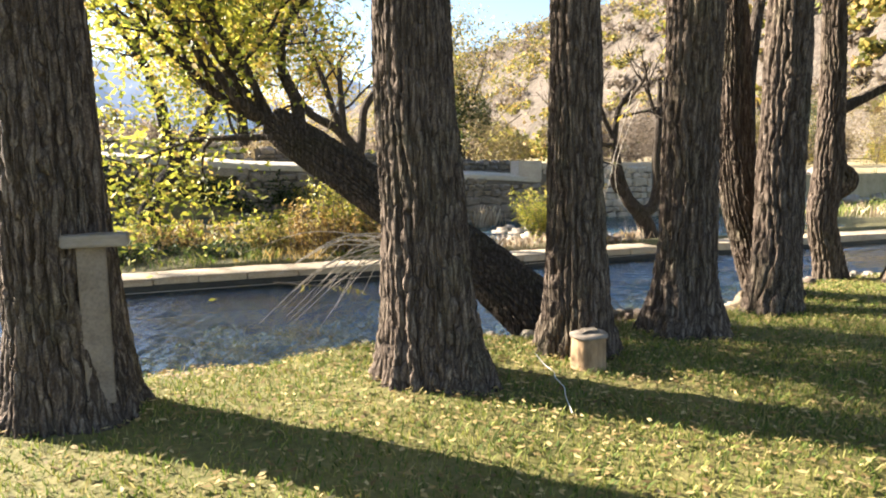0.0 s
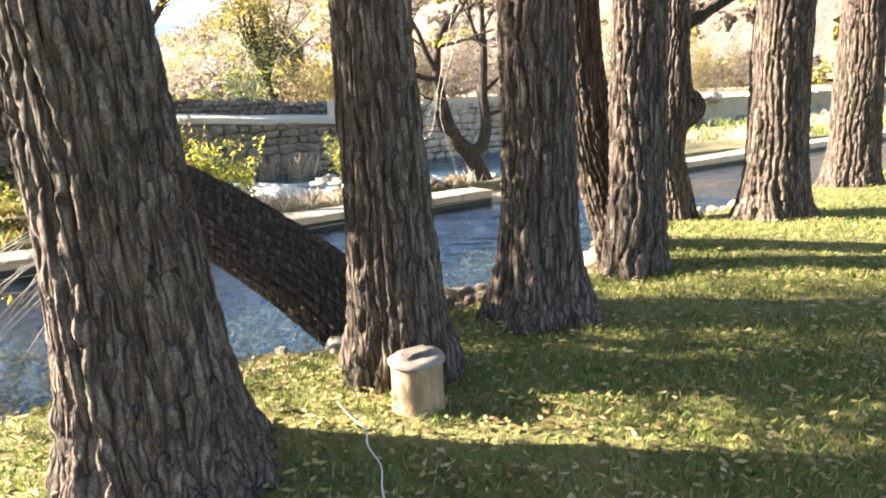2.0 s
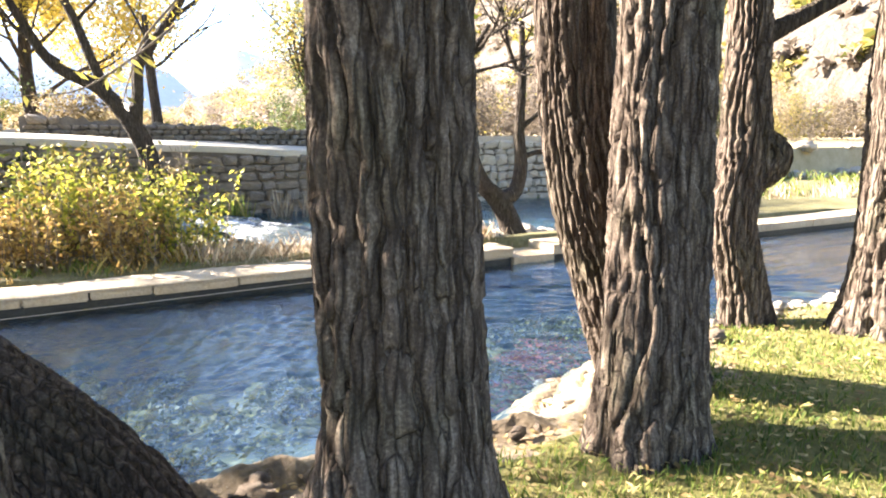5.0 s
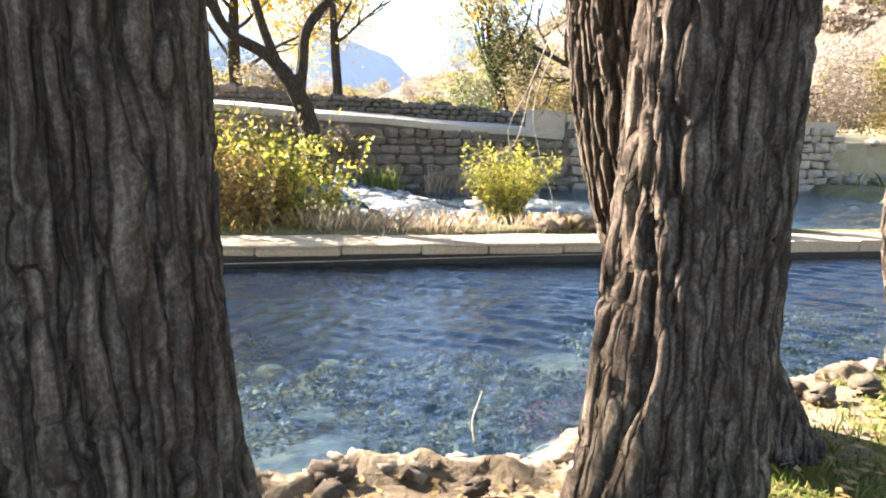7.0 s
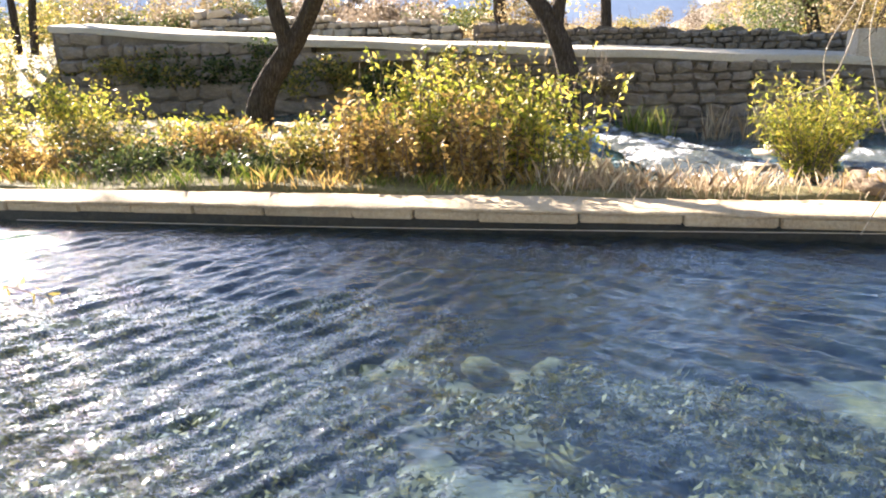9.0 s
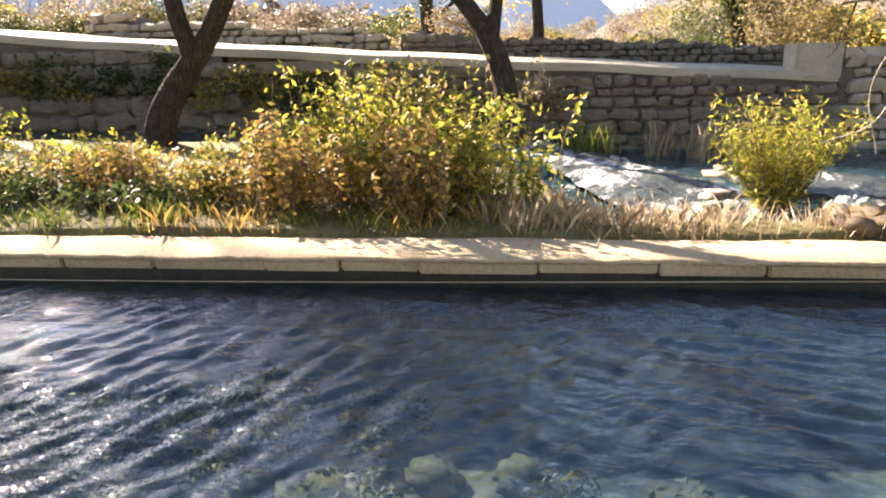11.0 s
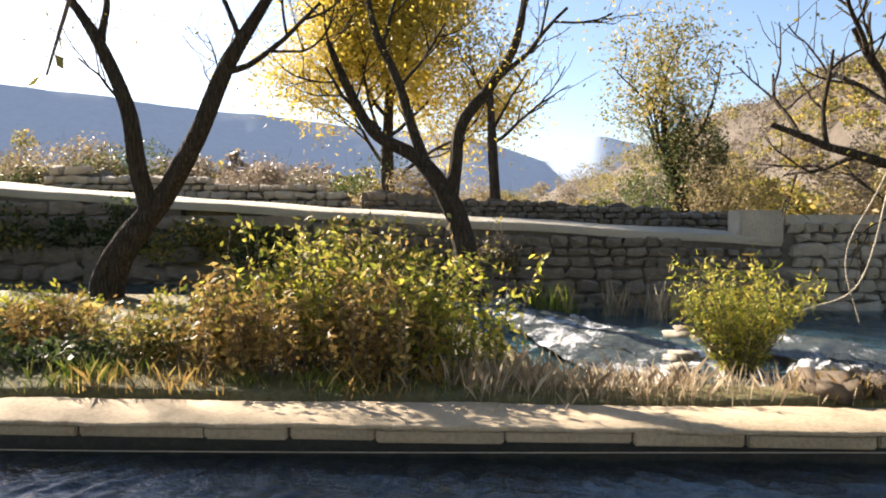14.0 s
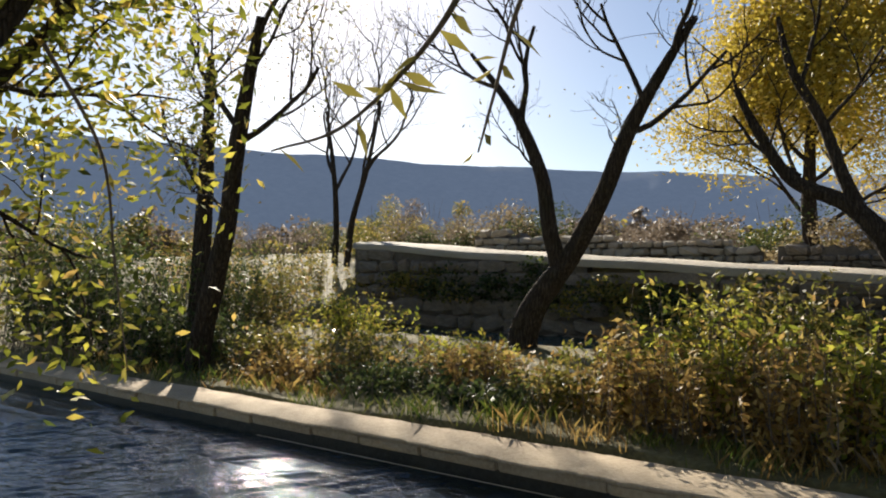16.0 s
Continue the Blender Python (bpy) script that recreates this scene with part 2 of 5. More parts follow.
# This glow stands for daylight scattered by the air before the mountain.
haze = HILL_HAZE.node_tree.nodes["Principled BSDF"]
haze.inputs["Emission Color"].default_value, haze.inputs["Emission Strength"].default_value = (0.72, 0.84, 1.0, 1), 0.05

# ---------------------------------------------------------------- builders
rng = np.random.default_rng(7)


def mesh(name, verts, faces, material, parent=None, label="", smooth=True):
    me = bpy.data.meshes.new(name)
    me.from_pydata(np.asarray(verts, dtype=float).tolist(), [], faces.tolist() if isinstance(faces, np.ndarray) else faces)
    me.materials.append(material)
    if smooth:
        me.polygons.foreach_set("use_smooth", [True] * len(me.polygons))
    ob = new(name, me)
    if parent is not None:
        ob.parent = parent
    if label:
        tagged(ob, label)
    return ob


def thing(name, where, label, category, group="", kind=""):
    e = new(name)
    e.location = where
    bpy.context.view_layer.update()
    return tagged(e, label, category, group, kind)


def under(ob, parent):
    """Hang ob under parent and keep it where it was built."""
    ob.parent = parent
    ob.matrix_parent_inverse = Matrix.Translation(parent.location).inverted()
    return ob


def part(name, verts, faces, material, parent, label="", smooth=True):
    ob = mesh(name, verts, faces, material, None, label, smooth)
    root = parent
    shift = Vector((0, 0, 0))
    while root is not None:
        shift += root.location
        root = root.parent
    ob.parent = parent
    ob.matrix_parent_inverse = Matrix.Translation(shift).inverted() if parent.parent is None else parent.matrix_parent_inverse.copy()
    return ob


def grid_faces(rows, cols, wrap):
    i, j = np.meshgrid(np.arange(rows - 1), np.arange(cols if wrap else cols - 1), indexing="ij")
    k = (j + 1) % cols
    return np.stack([i * cols + j, i * cols + k, (i + 1) * cols + k, (i + 1) * cols + j], -1).reshape(-1, 4)


def smooth_line(points, radii, n):
    """A rounded line through the points, n places, with its radii."""
    p, r = np.array(points, float), np.array(radii, float)
    if len(p) == 2:
        u = np.linspace(0, 1, n)[:, None]
        return p[0] * (1 - u) + p[1] * u, r[0] * (1 - u[:, 0]) + r[1] * u[:, 0]
    ext = np.vstack([2 * p[0] - p[1], p, 2 * p[-1] - p[-2]])
    u = np.linspace(0, len(p) - 1 - 1e-6, n)
    k, f = u.astype(int), (u - u.astype(int))[:, None]
    a, b, c, d = ext[k], ext[k + 1], ext[k + 2], ext[k + 3]
    line = 0.5 * (2 * b + (c - a) * f + (2 * a - 5 * b + 4 * c - d) * f ** 2 + (3 * b - a - 3 * c + d) * f ** 3)
    return line, np.interp(u, np.arange(len(p)), r)


def tube_data(line, radius, sides, rough=0.0, seed=0):
    """Vertices and faces of a tube along line."""
    way = np.gradient(line, axis=0)
    way /= np.linalg.norm(way, axis=1)[:, None] + 1e-9
    ref = np.array([1.0, 0.1, 0.05]) if abs(way[0][0]) < 0.8 else np.array([0.05, 1.0, 0.1])
    u = ref - way * (way @ ref)[:, None]
    u /= np.linalg.norm(u, axis=1)[:, None]
    v = np.cross(way, u)
    a = np.linspace(0, 2 * np.pi, sides, endpoint=False)
    r = np.repeat(radius[:, None], sides, 1)
    if rough:
        g = np.random.default_rng(seed)
        r = r * (1 + rough * (g.random((len(line), sides)) - 0.5))
    ring = line[:, None, :] + r[..., None] * (np.cos(a)[None, :, None] * u[:, None, :] + np.sin(a)[None, :, None] * v[:, None, :])
    return ring.reshape(-1, 3), grid_faces(len(line), sides, True)


def gather(pieces):
    """Join (verts, faces) pairs into one."""
    vs, fs, k = [], [], 0
    for v, f in pieces:
        vs.append(v)
        fs.append(np.asarray(f) + k)
        k += len(v)
    return np.vstack(vs), np.vstack(fs)


def lattice(a, s, around, per_metre, seed):
    """Smooth noise from 0 to 1 on a trunk's skin, seamless round the angle a."""
    g = np.random.default_rng(seed)
    table = g.random((97, around))
    u, v = a / (2 * np.pi) * around, s * per_metre + 40
    i, j = np.floor(u).astype(int), np.floor(v).astype(int)
    f, h = u - i, v - j
    f, h = f * f * (3 - 2 * f), h * h * (3 - 2 * h)
    i0, i1, j0, j1 = i % around, (i + 1) % around, j % 97, (j + 1) % 97
    return (table[j0, i0] * (1 - f) + table[j0, i1] * f) * (1 - h) + (table[j1, i0] * (1 - f) + table[j1, i1] * f) * h


def bark_field(a, s, r, seed):
    """Height, 0 to 1, of thick furrowed bark in long broken plates."""
    a, s = np.broadcast_arrays(a, s)
    ridges = max(8, int(round(r * 2 * np.pi / 0.074)))
    x = a / (2 * np.pi) * ridges + 1.0 * (lattice(a, s, 7, 1.1, seed) - 0.5) + 0.85 * (lattice(a, s, ridges, 4.0, seed + 1) - 0.5) + 0.45 * (lattice(a, s, ridges * 2, 13, seed + 2) - 0.5)
    cell = np.floor(x + 0.5)
    edge = 1 - np.abs(2 * (x - cell))
    plate = np.clip(edge * 1.9, 0, 1) ** 0.8
    y = s / 0.30 + 7.3 * np.sin(cell * 12.9 + seed) + 1.3 * (lattice(a, s, ridges, 6, seed + 3) - 0.5)
    crack = np.clip((1 - np.abs(2 * (y - np.floor(y + 0.5)))) * 4.0, 0, 1)
    broad = lattice(a, s, 9, 2.5, seed + 5)
    return plate * (0.62 + 0.38 * crack) * (0.82 + 0.3 * broad) + 0.22 * (lattice(a, s, ridges * 4, 30, seed + 4) - 0.5)


def trunk_data(points, radii, seed, flare=0.0, roots=5, flare_high=0.5, depth=0.042, step=0.018, sides=None, fine=99.0):
    """A thick barked trunk along the points; flare: how far the roots spread at its foot."""
    length = sum((Vector(b) - Vector(a)).length for a, b in zip(points, points[1:]))
    low = min(fine / length, 1.0)
    places = np.linspace(0, low, int(length * low / step) + 8)
    if low < 1:
        places = np.concatenate([places, np.linspace(low, 1, int(length * (1 - low) / 0.12) + 3)[1:]])
    n = len(places)
    base_line, base_radius = smooth_line(points, radii, 400)
    far = np.concatenate([[0], np.cumsum(np.linalg.norm(np.diff(base_line, axis=0), axis=1))])
    line = np.stack([np.interp(places * far[-1], far, base_line[:, k]) for k in range(3)], -1)
    radius = np.interp(places * far[-1], far, base_radius)
    sides = sides or int(np.clip(2 * np.pi * max(radii) / 0.0115, 60, 180))
    verts, faces = tube_data(line, radius, sides)
    ring = verts.reshape(n, sides, 3)
    a = np.linspace(0, 2 * np.pi, sides, endpoint=False)[None, :]
    s = np.concatenate([[0], np.cumsum(np.linalg.norm(np.diff(line, axis=0), axis=1))])[:, None]
    out = ring - line[:, None, :]
    size = np.linalg.norm(out, axis=2, keepdims=True)
    out /= size
    g = np.random.default_rng(seed + 50)
    lumps = 0.05 * np.sin(a * 2 + g.random() * 6 + s * 0.7) + 0.04 * np.sin(a * 3 + s * 1.3 + g.random() * 6) + 0.03 * np.sin(s * 4 + a * 5 + g.random() * 6)
    grow = radius[:, None] * lumps + depth * (bark_field(a, s, max(radii), seed) - 0.6)
    if flare:
        p0 = g.random() * 6.28
        lobes = 0.45 + 0.55 * np.abs(np.sin(a * roots / 2 + p0 + 0.4 * np.sin(a * 2))) ** 1.4
        grow = grow + flare * lobes * np.exp(-s / flare_high * 2.4) * (1 + 0.12 * np.sin(a * 19 + s * 9))
    return (ring + out * grow[..., None]).reshape(-1, 3), faces


def leaf_cloud(centres, size, seed, ratio=0.42, spread=0.35, droop=0.0):
    """Pointed leaves with a fold, one at each centre."""
    g = np.random.default_rng(seed)
    n = len(centres)
    way = g.normal(size=(n, 3))
    way[:, 2] = way[:, 2] * 0.7 - droop
    way /= np.linalg.norm(way, axis=1)[:, None]
    side = np.cross(way, g.normal(size=(n, 3)))
    side /= np.linalg.norm(side, axis=1)[:, None]
    up = np.cross(way, side)
    long = size * (1 - spread + 2 * spread * g.random(n))[:, None]
    wide = long * ratio / 2
    c = np.asarray(centres)
    quad = np.stack([c, c + way * long * 0.45 + side * wide + up * wide * 0.4, c + way * long, c + way * long * 0.45 - side * wide + up * wide * 0.4], 1)
    return quad.reshape(-1, 3), np.arange(n * 4).reshape(n, 4)


def blades(centres, height, seed, width=0.012, lean=0.45):
    """Upright grass blades or stems, each a bent strip."""
    g = np.random.default_rng(seed)
    n = len(centres)
    a = g.random(n) * 2 * np.pi
    h = (height * (0.5 + g.random(n)))[:, None]
    tip = np.stack([np.cos(a), np.sin(a), np.zeros(n)], 1) * lean * h * g.random((n, 1))
    side = np.stack([-np.sin(a), np.cos(a), np.zeros(n)], 1) * width
    c, up = np.asarray(centres), np.array([0, 0, 1.0])
    quad = np.stack([c - side / 2, c + side / 2, c + side * 0.35 + up * h * 0.6 + tip * 0.4, c + up * h + tip], 1)
    return quad.reshape(-1, 3), np.arange(n * 4).reshape(n, 4)


def grow(start, way, length, radius, depth, g, out, tips, bend=0.35, rise=0.12, split=3, narrow=0.62):
    """Branches: polylines into out as (level, line, radii), leaf places into tips."""
    n = 5
    p, d = np.array(start, float), np.array(way, float) / np.linalg.norm(way)
    line = [p.copy()]
    for _ in range(n):
        d = d + g.normal(size=3) * bend * 0.4 + np.array([0, 0, rise])
        d /= np.linalg.norm(d)
        p = p + d * length / n
        line.append(p.copy())
    radii = np.linspace(radius, radius * 0.5, n + 1)
    out.append((depth, np.array(line), radii))
    if depth <= 1:
        for k in range(1, n + 1):
            tips.append(line[k])
    if depth == 0:
        return
    for k in range(split):
        at = 2 + (k % (n - 1))
        turn = g.normal(size=3)
        turn -= d * (turn @ d)
        turn /= np.linalg.norm(turn)
        nd = d * 0.75 + turn * (0.75 + 0.3 * g.random())
        grow(line[min(at, n)], nd, length * (0.55 + 0.25 * g.random()), radius * narrow * 0.8, depth - 1, g, out, tips, bend, rise, split, narrow)


def crown(tree, limbs, material, seed, leaves=2500, leaf=0.09, scatter=0.28, depth=3, rise=0.12, split=3, bark=None, label="", bend=0.35, droop=0.1):
    """Main limbs as parts, the finer branches as one, and the leaves; limbs: (start, way, length, radius)."""
    g = np.random.default_rng(seed)
    fine, tips = [], []
    for start, way, length, radius in limbs:
        out = []
        grow(start, way, length, radius, depth, g, out, tips, bend, rise, split)
        first = out[0]
        line, rad = smooth_line(first[1], first[2], 24)
        part("limb", *tube_data(line, rad, 10, 0.16, seed), bark or BARK_DARK, tree)
        for level, pts, rr in out[1:]:
            ln, ra = smooth_line(pts, rr, 9 if level else 6)
            fine.append(tube_data(ln, np.maximum(ra, 0.0025), 5 if level > 0 else 3))
    if fine:
        tagged(part("branchwork", *gather(fine), bark or BARK_DARK, tree), kind="stuff")
    if leaves:
        t = np.array(tips)
        c = t[g.integers(0, len(t), leaves)] + g.normal(size=(leaves, 3)) * scatter
        tagged(part("crown", *leaf_cloud(c, leaf, seed + 1, droop=droop), material, tree, label), kind="stuff")
    return np.array(tips)


def clump(centre, size, count, seed, flat=0.15):
    """Places inside an uneven mound of several lobes."""
    g = np.random.default_rng(seed)
    lobes = g.normal(size=(9, 3)) * np.array([0.42, 0.42, 0.30]) * np.array(size)
    lobes[:, 2] = np.abs(lobes[:, 2]) + flat * size[2]
    k = g.integers(0, 9, count)
    r = (0.20 + 0.22 * g.random(9))[k][:, None]
    d = g.normal(size=(count, 3))
    d /= np.linalg.norm(d, axis=1)[:, None]
    p = lobes[k] + d * r * np.array(size) * (g.random((count, 1)) ** 0.4)
    p[:, 2] = np.abs(p[:, 2])
    return p + np.array(centre)


def bush(name, centre, size, material, seed, leaves, leaf, label, stems=14, stem_material=None, category="bush", group="", droop=0.0, ratio=0.42):
    """A shrub: thin stems from one foot and many leaves."""
    b = thing(name, centre, label, category, group)
    g = np.random.default_rng(seed)
    pieces = []
    for _ in range(stems):
        a, o = g.random() * 6.28, g.random()
        tip = np.array(centre) + np.array([math.cos(a) * size[0] * 0.55 * o, math.sin(a) * size[1] * 0.55 * o, size[2] * (0.6 + 0.5 * g.random())])
        mid = (np.array(centre) * 0.55 + tip * 0.45) + g.normal(size=3) * 0.05
        ln, ra = smooth_line([centre, mid, tip], [0.012, 0.008, 0.003], 8)
        pieces.append(tube_data(ln, ra, 4))
    tagged(part("brushwood", *gather(pieces), stem_material or TWIG, b), kind="stuff")
    pts = clump(centre, size, leaves, seed + 3)
    tagged(part("foliage", *leaf_cloud(pts, leaf, seed + 5, ratio=ratio, droop=droop), material, b), kind="stuff")
    return b


def leggy_bush(name, centre, size, material, seed, leaves, leaf, label, stems=60, category="bush", group="", stem_material=None, ratio=0.42):
    """A shrub of many upright stalks, the leaves set along them."""
    b = thing(name, centre, label, category, group)
    g = np.random.default_rng(seed)
    pieces, along = [], []
    for _ in range(stems):
        foot = np.array(centre) + np.array([g.normal() * size[0] * 0.27, g.normal() * size[1] * 0.27, 0])
        h = size[2] * (0.45 + 0.65 * g.random())
        top = foot + np.array([g.normal() * 0.14 * h, g.normal() * 0.14 * h, h])
        ln, ra = smooth_line([foot, foot * 0.5 + top * 0.5 + g.normal(size=3) * 0.05, top], [0.008, 0.006, 0.003], 10)
        pieces.append(tube_data(ln, ra, 4))
        along.append(ln[2:])
    tagged(part("brushwood", *gather(pieces), stem_material or TWIG, b), kind="stuff")
    along = np.vstack(along)
    p = along[g.integers(0, len(along), leaves)] + g.normal(size=(leaves, 3)) * 0.045
    tagged(part("foliage", *leaf_cloud(p, leaf, seed + 5, ratio=ratio, droop=-0.2), material, b), kind="stuff")
    return b


def fan_bush(name, foot, high, material, seed, leaves, leaf, label, stems=150, open_out=0.62):
    """A willow shrub: slim shoots fanning from one foot, narrow leaves along their upper parts."""
    b = thing(name, foot, label, "bush")
    g = np.random.default_rng(seed)
    pieces, along = [], []
    for _ in range(stems):
        a, o = g.random() * 6.283, math.sqrt(g.random()) * open_out
        h = high * (0.55 + 0.5 * g.random()) * (1 - 0.35 * o)
        way = np.array([math.cos(a) * o, math.sin(a) * o, 1.0])
        p0 = np.array(foot) + np.array([way[0] * 0.18, way[1] * 0.18, 0])
        p1, p2 = p0 + way * h * 0.5, p0 + way * h * np.array([1.15, 1.15, 1.0]) + g.normal(size=3) * 0.05
        ln, ra = smooth_line([p0, p1, p2], [0.007, 0.005, 0.002], 12)
        pieces.append(tube_data(ln, ra, 4))
        along.append(ln[2:])
    tagged(part("brushwood", *gather(pieces), TWIG, b), kind="stuff")
    along = np.vstack(along)
    p = along[g.integers(0, len(along), leaves)] + g.normal(size=(leaves, 3)) * 0.03
    tagged(part("foliage", *leaf_cloud(p, leaf, seed + 5, ratio=0.22, droop=-0.5), material, b), kind="stuff")
    return b


def stone_mesh(seed, rough=0.10, round_off=0.11, steps=1):
    """A unit block with worn, uneven corners: 3 x 3 grid on each face, rounded."""
    bm = bmesh.new()
    bmesh.ops.create_cube(bm, size=1.0)
    bmesh.ops.bevel(bm, geom=bm.edges[:], offset=round_off, segments=steps, affect="EDGES")
    g = random.Random(seed)
    for v in bm.verts:
        v.co += Vector((g.uniform(-rough, rough), g.uniform(-rough, rough), g.uniform(-rough, rough)))
    me = bpy.data.meshes.new("stone")
    bm.to_mesh(me)
    bm.free()
    if steps > 1:
        me.polygons.foreach_set("use_smooth", [True] * len(me.polygons))
    return me


# ---------------------------------------------------------------- the lie of the land
SHORE_X = [-40, -10, -0.1, 1.0, 2.0, 3.0, 3.6, 4.2, 5.0, 5.6, 6.3, 7.0, 8.6, 12, 30, 60]
SHORE_Y = [5.6, 5.8, 6.0, 6.15, 6.25, 5.95, 6.15, 6.4, 6.4, 6.3, 6.5, 6.95, 7.15, 7.3, 8.0, 8.6]
PATH_X = [-60, -20, -8.4, -4.8, -3.2, 0.6, 4.0, 7.0, 9.0, 10.9, 20, 60]
PATH_Z = [2.6, 2.6, 2.25, 1.93, 1.8, 1.54, 1.33, 1.17, 1.05, 0.96, 0.95, 0.95]
WALL_Y, WATER_Z, STREAM_Z = 19.0, -0.5, -0.42
CURB_FRONT, CURB_BACK, CURB_TOP = 10.9, 11.52, -0.25


def wobble(x, y, scale, seed=0.0):
    return (np.sin(x * scale + 1.7 * np.sin(y * scale * 0.8 + seed) + seed) + np.sin(y * scale * 1.3 + 1.3 * np.sin(x * scale * 1.1 + seed * 2)) + 0.6 * np.sin((x + y) * scale * 2.1 + seed * 3)) / 2.6


def shore(x):
    return np.interp(x, SHORE_X, SHORE_Y) + 0.06 * np.sin(x * 5.1) + 0.04 * np.sin(x * 11.3 + 1)


def path_height(x):
    return np.interp(x, PATH_X, PATH_Z)


def stream_mask(x, y):
    """1 in the stream bed behind the curb, 0 on its islands."""
    back = np.clip((y - (15.4 + 0.4 * np.sin(x * 0.9) + 1.0 * np.clip((4 - x) / 2, 0, 1))) / 0.7, 0, 1) * np.clip((18.2 - x) / 1.2, 0, 1)
    gap = np.clip((1.75 - np.abs(x - 7.5 + 0.12 * (y - 12))) / 0.5, 0, 1) * np.clip((y - 12.1) / 0.5, 0, 1)
    pool = np.clip((x - 8.3) / 0.6, 0, 1) * np.clip((y - 12.0) / 0.5, 0, 1) * np.clip((18.2 - x) / 1.2, 0, 1)
    return np.maximum(np.maximum(back, gap), pool)


def ground_height(x, y):
    x, y = np.asarray(x, float), np.asarray(y, float)
    ys = shore(x)
    fine = 0.025 * wobble(x, y, 1.3) + 0.012 * wobble(x, y, 5.0, 2.0)
    d = ys - y
    lawn = np.interp(d, [-3.5, -1.6, -0.5, 0.0, 0.35, 0.62, 0.85, 1.3, 2.4, 4.0], [-1.25, -1.15, -0.85, -0.5, -0.40, -0.33, -0.10, -0.03, 0.0, 0.0])
    lawn = lawn + fine + 0.03 * wobble(x, y, 9.0, 4.0) * np.exp(-((d - 0.4) / 0.4) ** 2)
    isle = -0.26 + 0.08 * wobble(x, y, 0.9, 5.0) + fine
    isle = isle + 0.36 * np.clip((y - 12.6) / 2.6, 0, 1) * np.clip((5.2 - x) / 1.4, 0, 1)
    isle = isle * (1 - stream_mask(x, y)) + (-0.75 + 0.1 * wobble(x, y, 2.0, 1.0)) * stream_mask(x, y)
    z = np.where(y < CURB_FRONT, lawn, np.where(y < CURB_BACK + 0.02, -0.9, isle))
    top = path_height(x) - 0.12 + np.interp(y, [19.3, 21.5, 30, 80, 400, 900], [0, 0.2, 0.3, 0.8, 4, 8])
    z = np.where(y > WALL_Y + 0.3, top, z)
    left = np.clip((-6.6 - x) / 1.6, 0, 1)
    slope = np.interp(y, [11.6, 15, 22, 30, 400, 900], [-0.25, 0.0, 0.9, 2.4, 5, 9]) + fine
    return np.where(y > CURB_BACK + 0.02, z * (1 - left) + slope * left, z)


def ground_z(x, y):
    return float(ground_height(x, y))


# ---------------------------------------------------------------- setting
gx = np.concatenate([[-900, -400, -150, -70, -40, -25, -16], np.arange(-11, 20, 0.14), [22, 26, 34, 50, 90, 200, 450, 900]])
gy = np.concatenate([[-900, -300, -100, -40, -20, -10], np.arange(-5, 19.2, 0.14), [19.25, 19.35, 20, 21.5, 23, 26, 30, 40, 60, 90, 150, 260, 420, 900]])
mx, my = np.meshgrid(gx, gy)
gv = np.stack([mx, my, ground_height(mx, my)], -1).reshape(-1, 3)
gf = grid_faces(len(gy), len(gx), False)
ground = mesh("ground", gv, gf, LAWN)
for m in (DIRT, BED, ISLAND, FIELD):
    ground.data.materials.append(m)
mid = gv[gf].mean(1)
sh = shore(mid[:, 0]) - mid[:, 1]
which = np.where((mid[:, 1] > WALL_Y + 0.2) & (mid[:, 0] > -5.5), 4, np.where(mid[:, 1] > CURB_FRONT, 3, np.where(sh < 0.02, 2, np.where(sh < 0.95 + 0.25 * np.sin(mid[:, 0] * 3) + 0.35 * ((mid[:, 0] > 3.3) & (mid[:, 0] < 7.5)), 1, 0))))
ground.data.polygons.foreach_set("material_index", which.astype(np.int32))
tagged(ground, "autumn lawn sloping to an earth bank and the canal bed", "ground", kind="structure")

wx = np.concatenate([[-60, -25, -12, -7], np.arange(-4, 12, 0.03), [12.5, 13, 14, 15, 17, 20, 26, 40, 60]])
wy = np.concatenate([[5.0], np.arange(5.6, CURB_FRONT + 0.06, 0.03)])
ux, uy = np.meshgrid(wx, wy)
wz = np.full(ux.shape, WATER_Z)
gw = np.random.default_rng(19)
for k in range(30):
    length = 0.11 + 0.22 * gw.random() ** 1.3
    turn = radians((146, 62)[k % 2] + 13 * gw.normal())
    kx, ky = math.cos(turn) * 6.283 / length, math.sin(turn) * 6.283 / length
    bendy = 0.7 * np.sin(ux * (0.5 + gw.random()) + gw.random() * 6) + 0.7 * np.sin(uy * (0.6 + gw.random()) + gw.random() * 6)
    side = 1 / (1 + np.exp((ux - 5.4) * (1.3, -1.3)[k % 2]))
    patch = 0.55 + 0.45 * np.sin(ux * 0.9 + gw.random() * 6) * np.sin(uy * 1.1 + gw.random() * 6)
    wz += 0.020 * length * (0.25 + side) * patch * np.sin(kx * ux + ky * uy + bendy + gw.random() * 6)
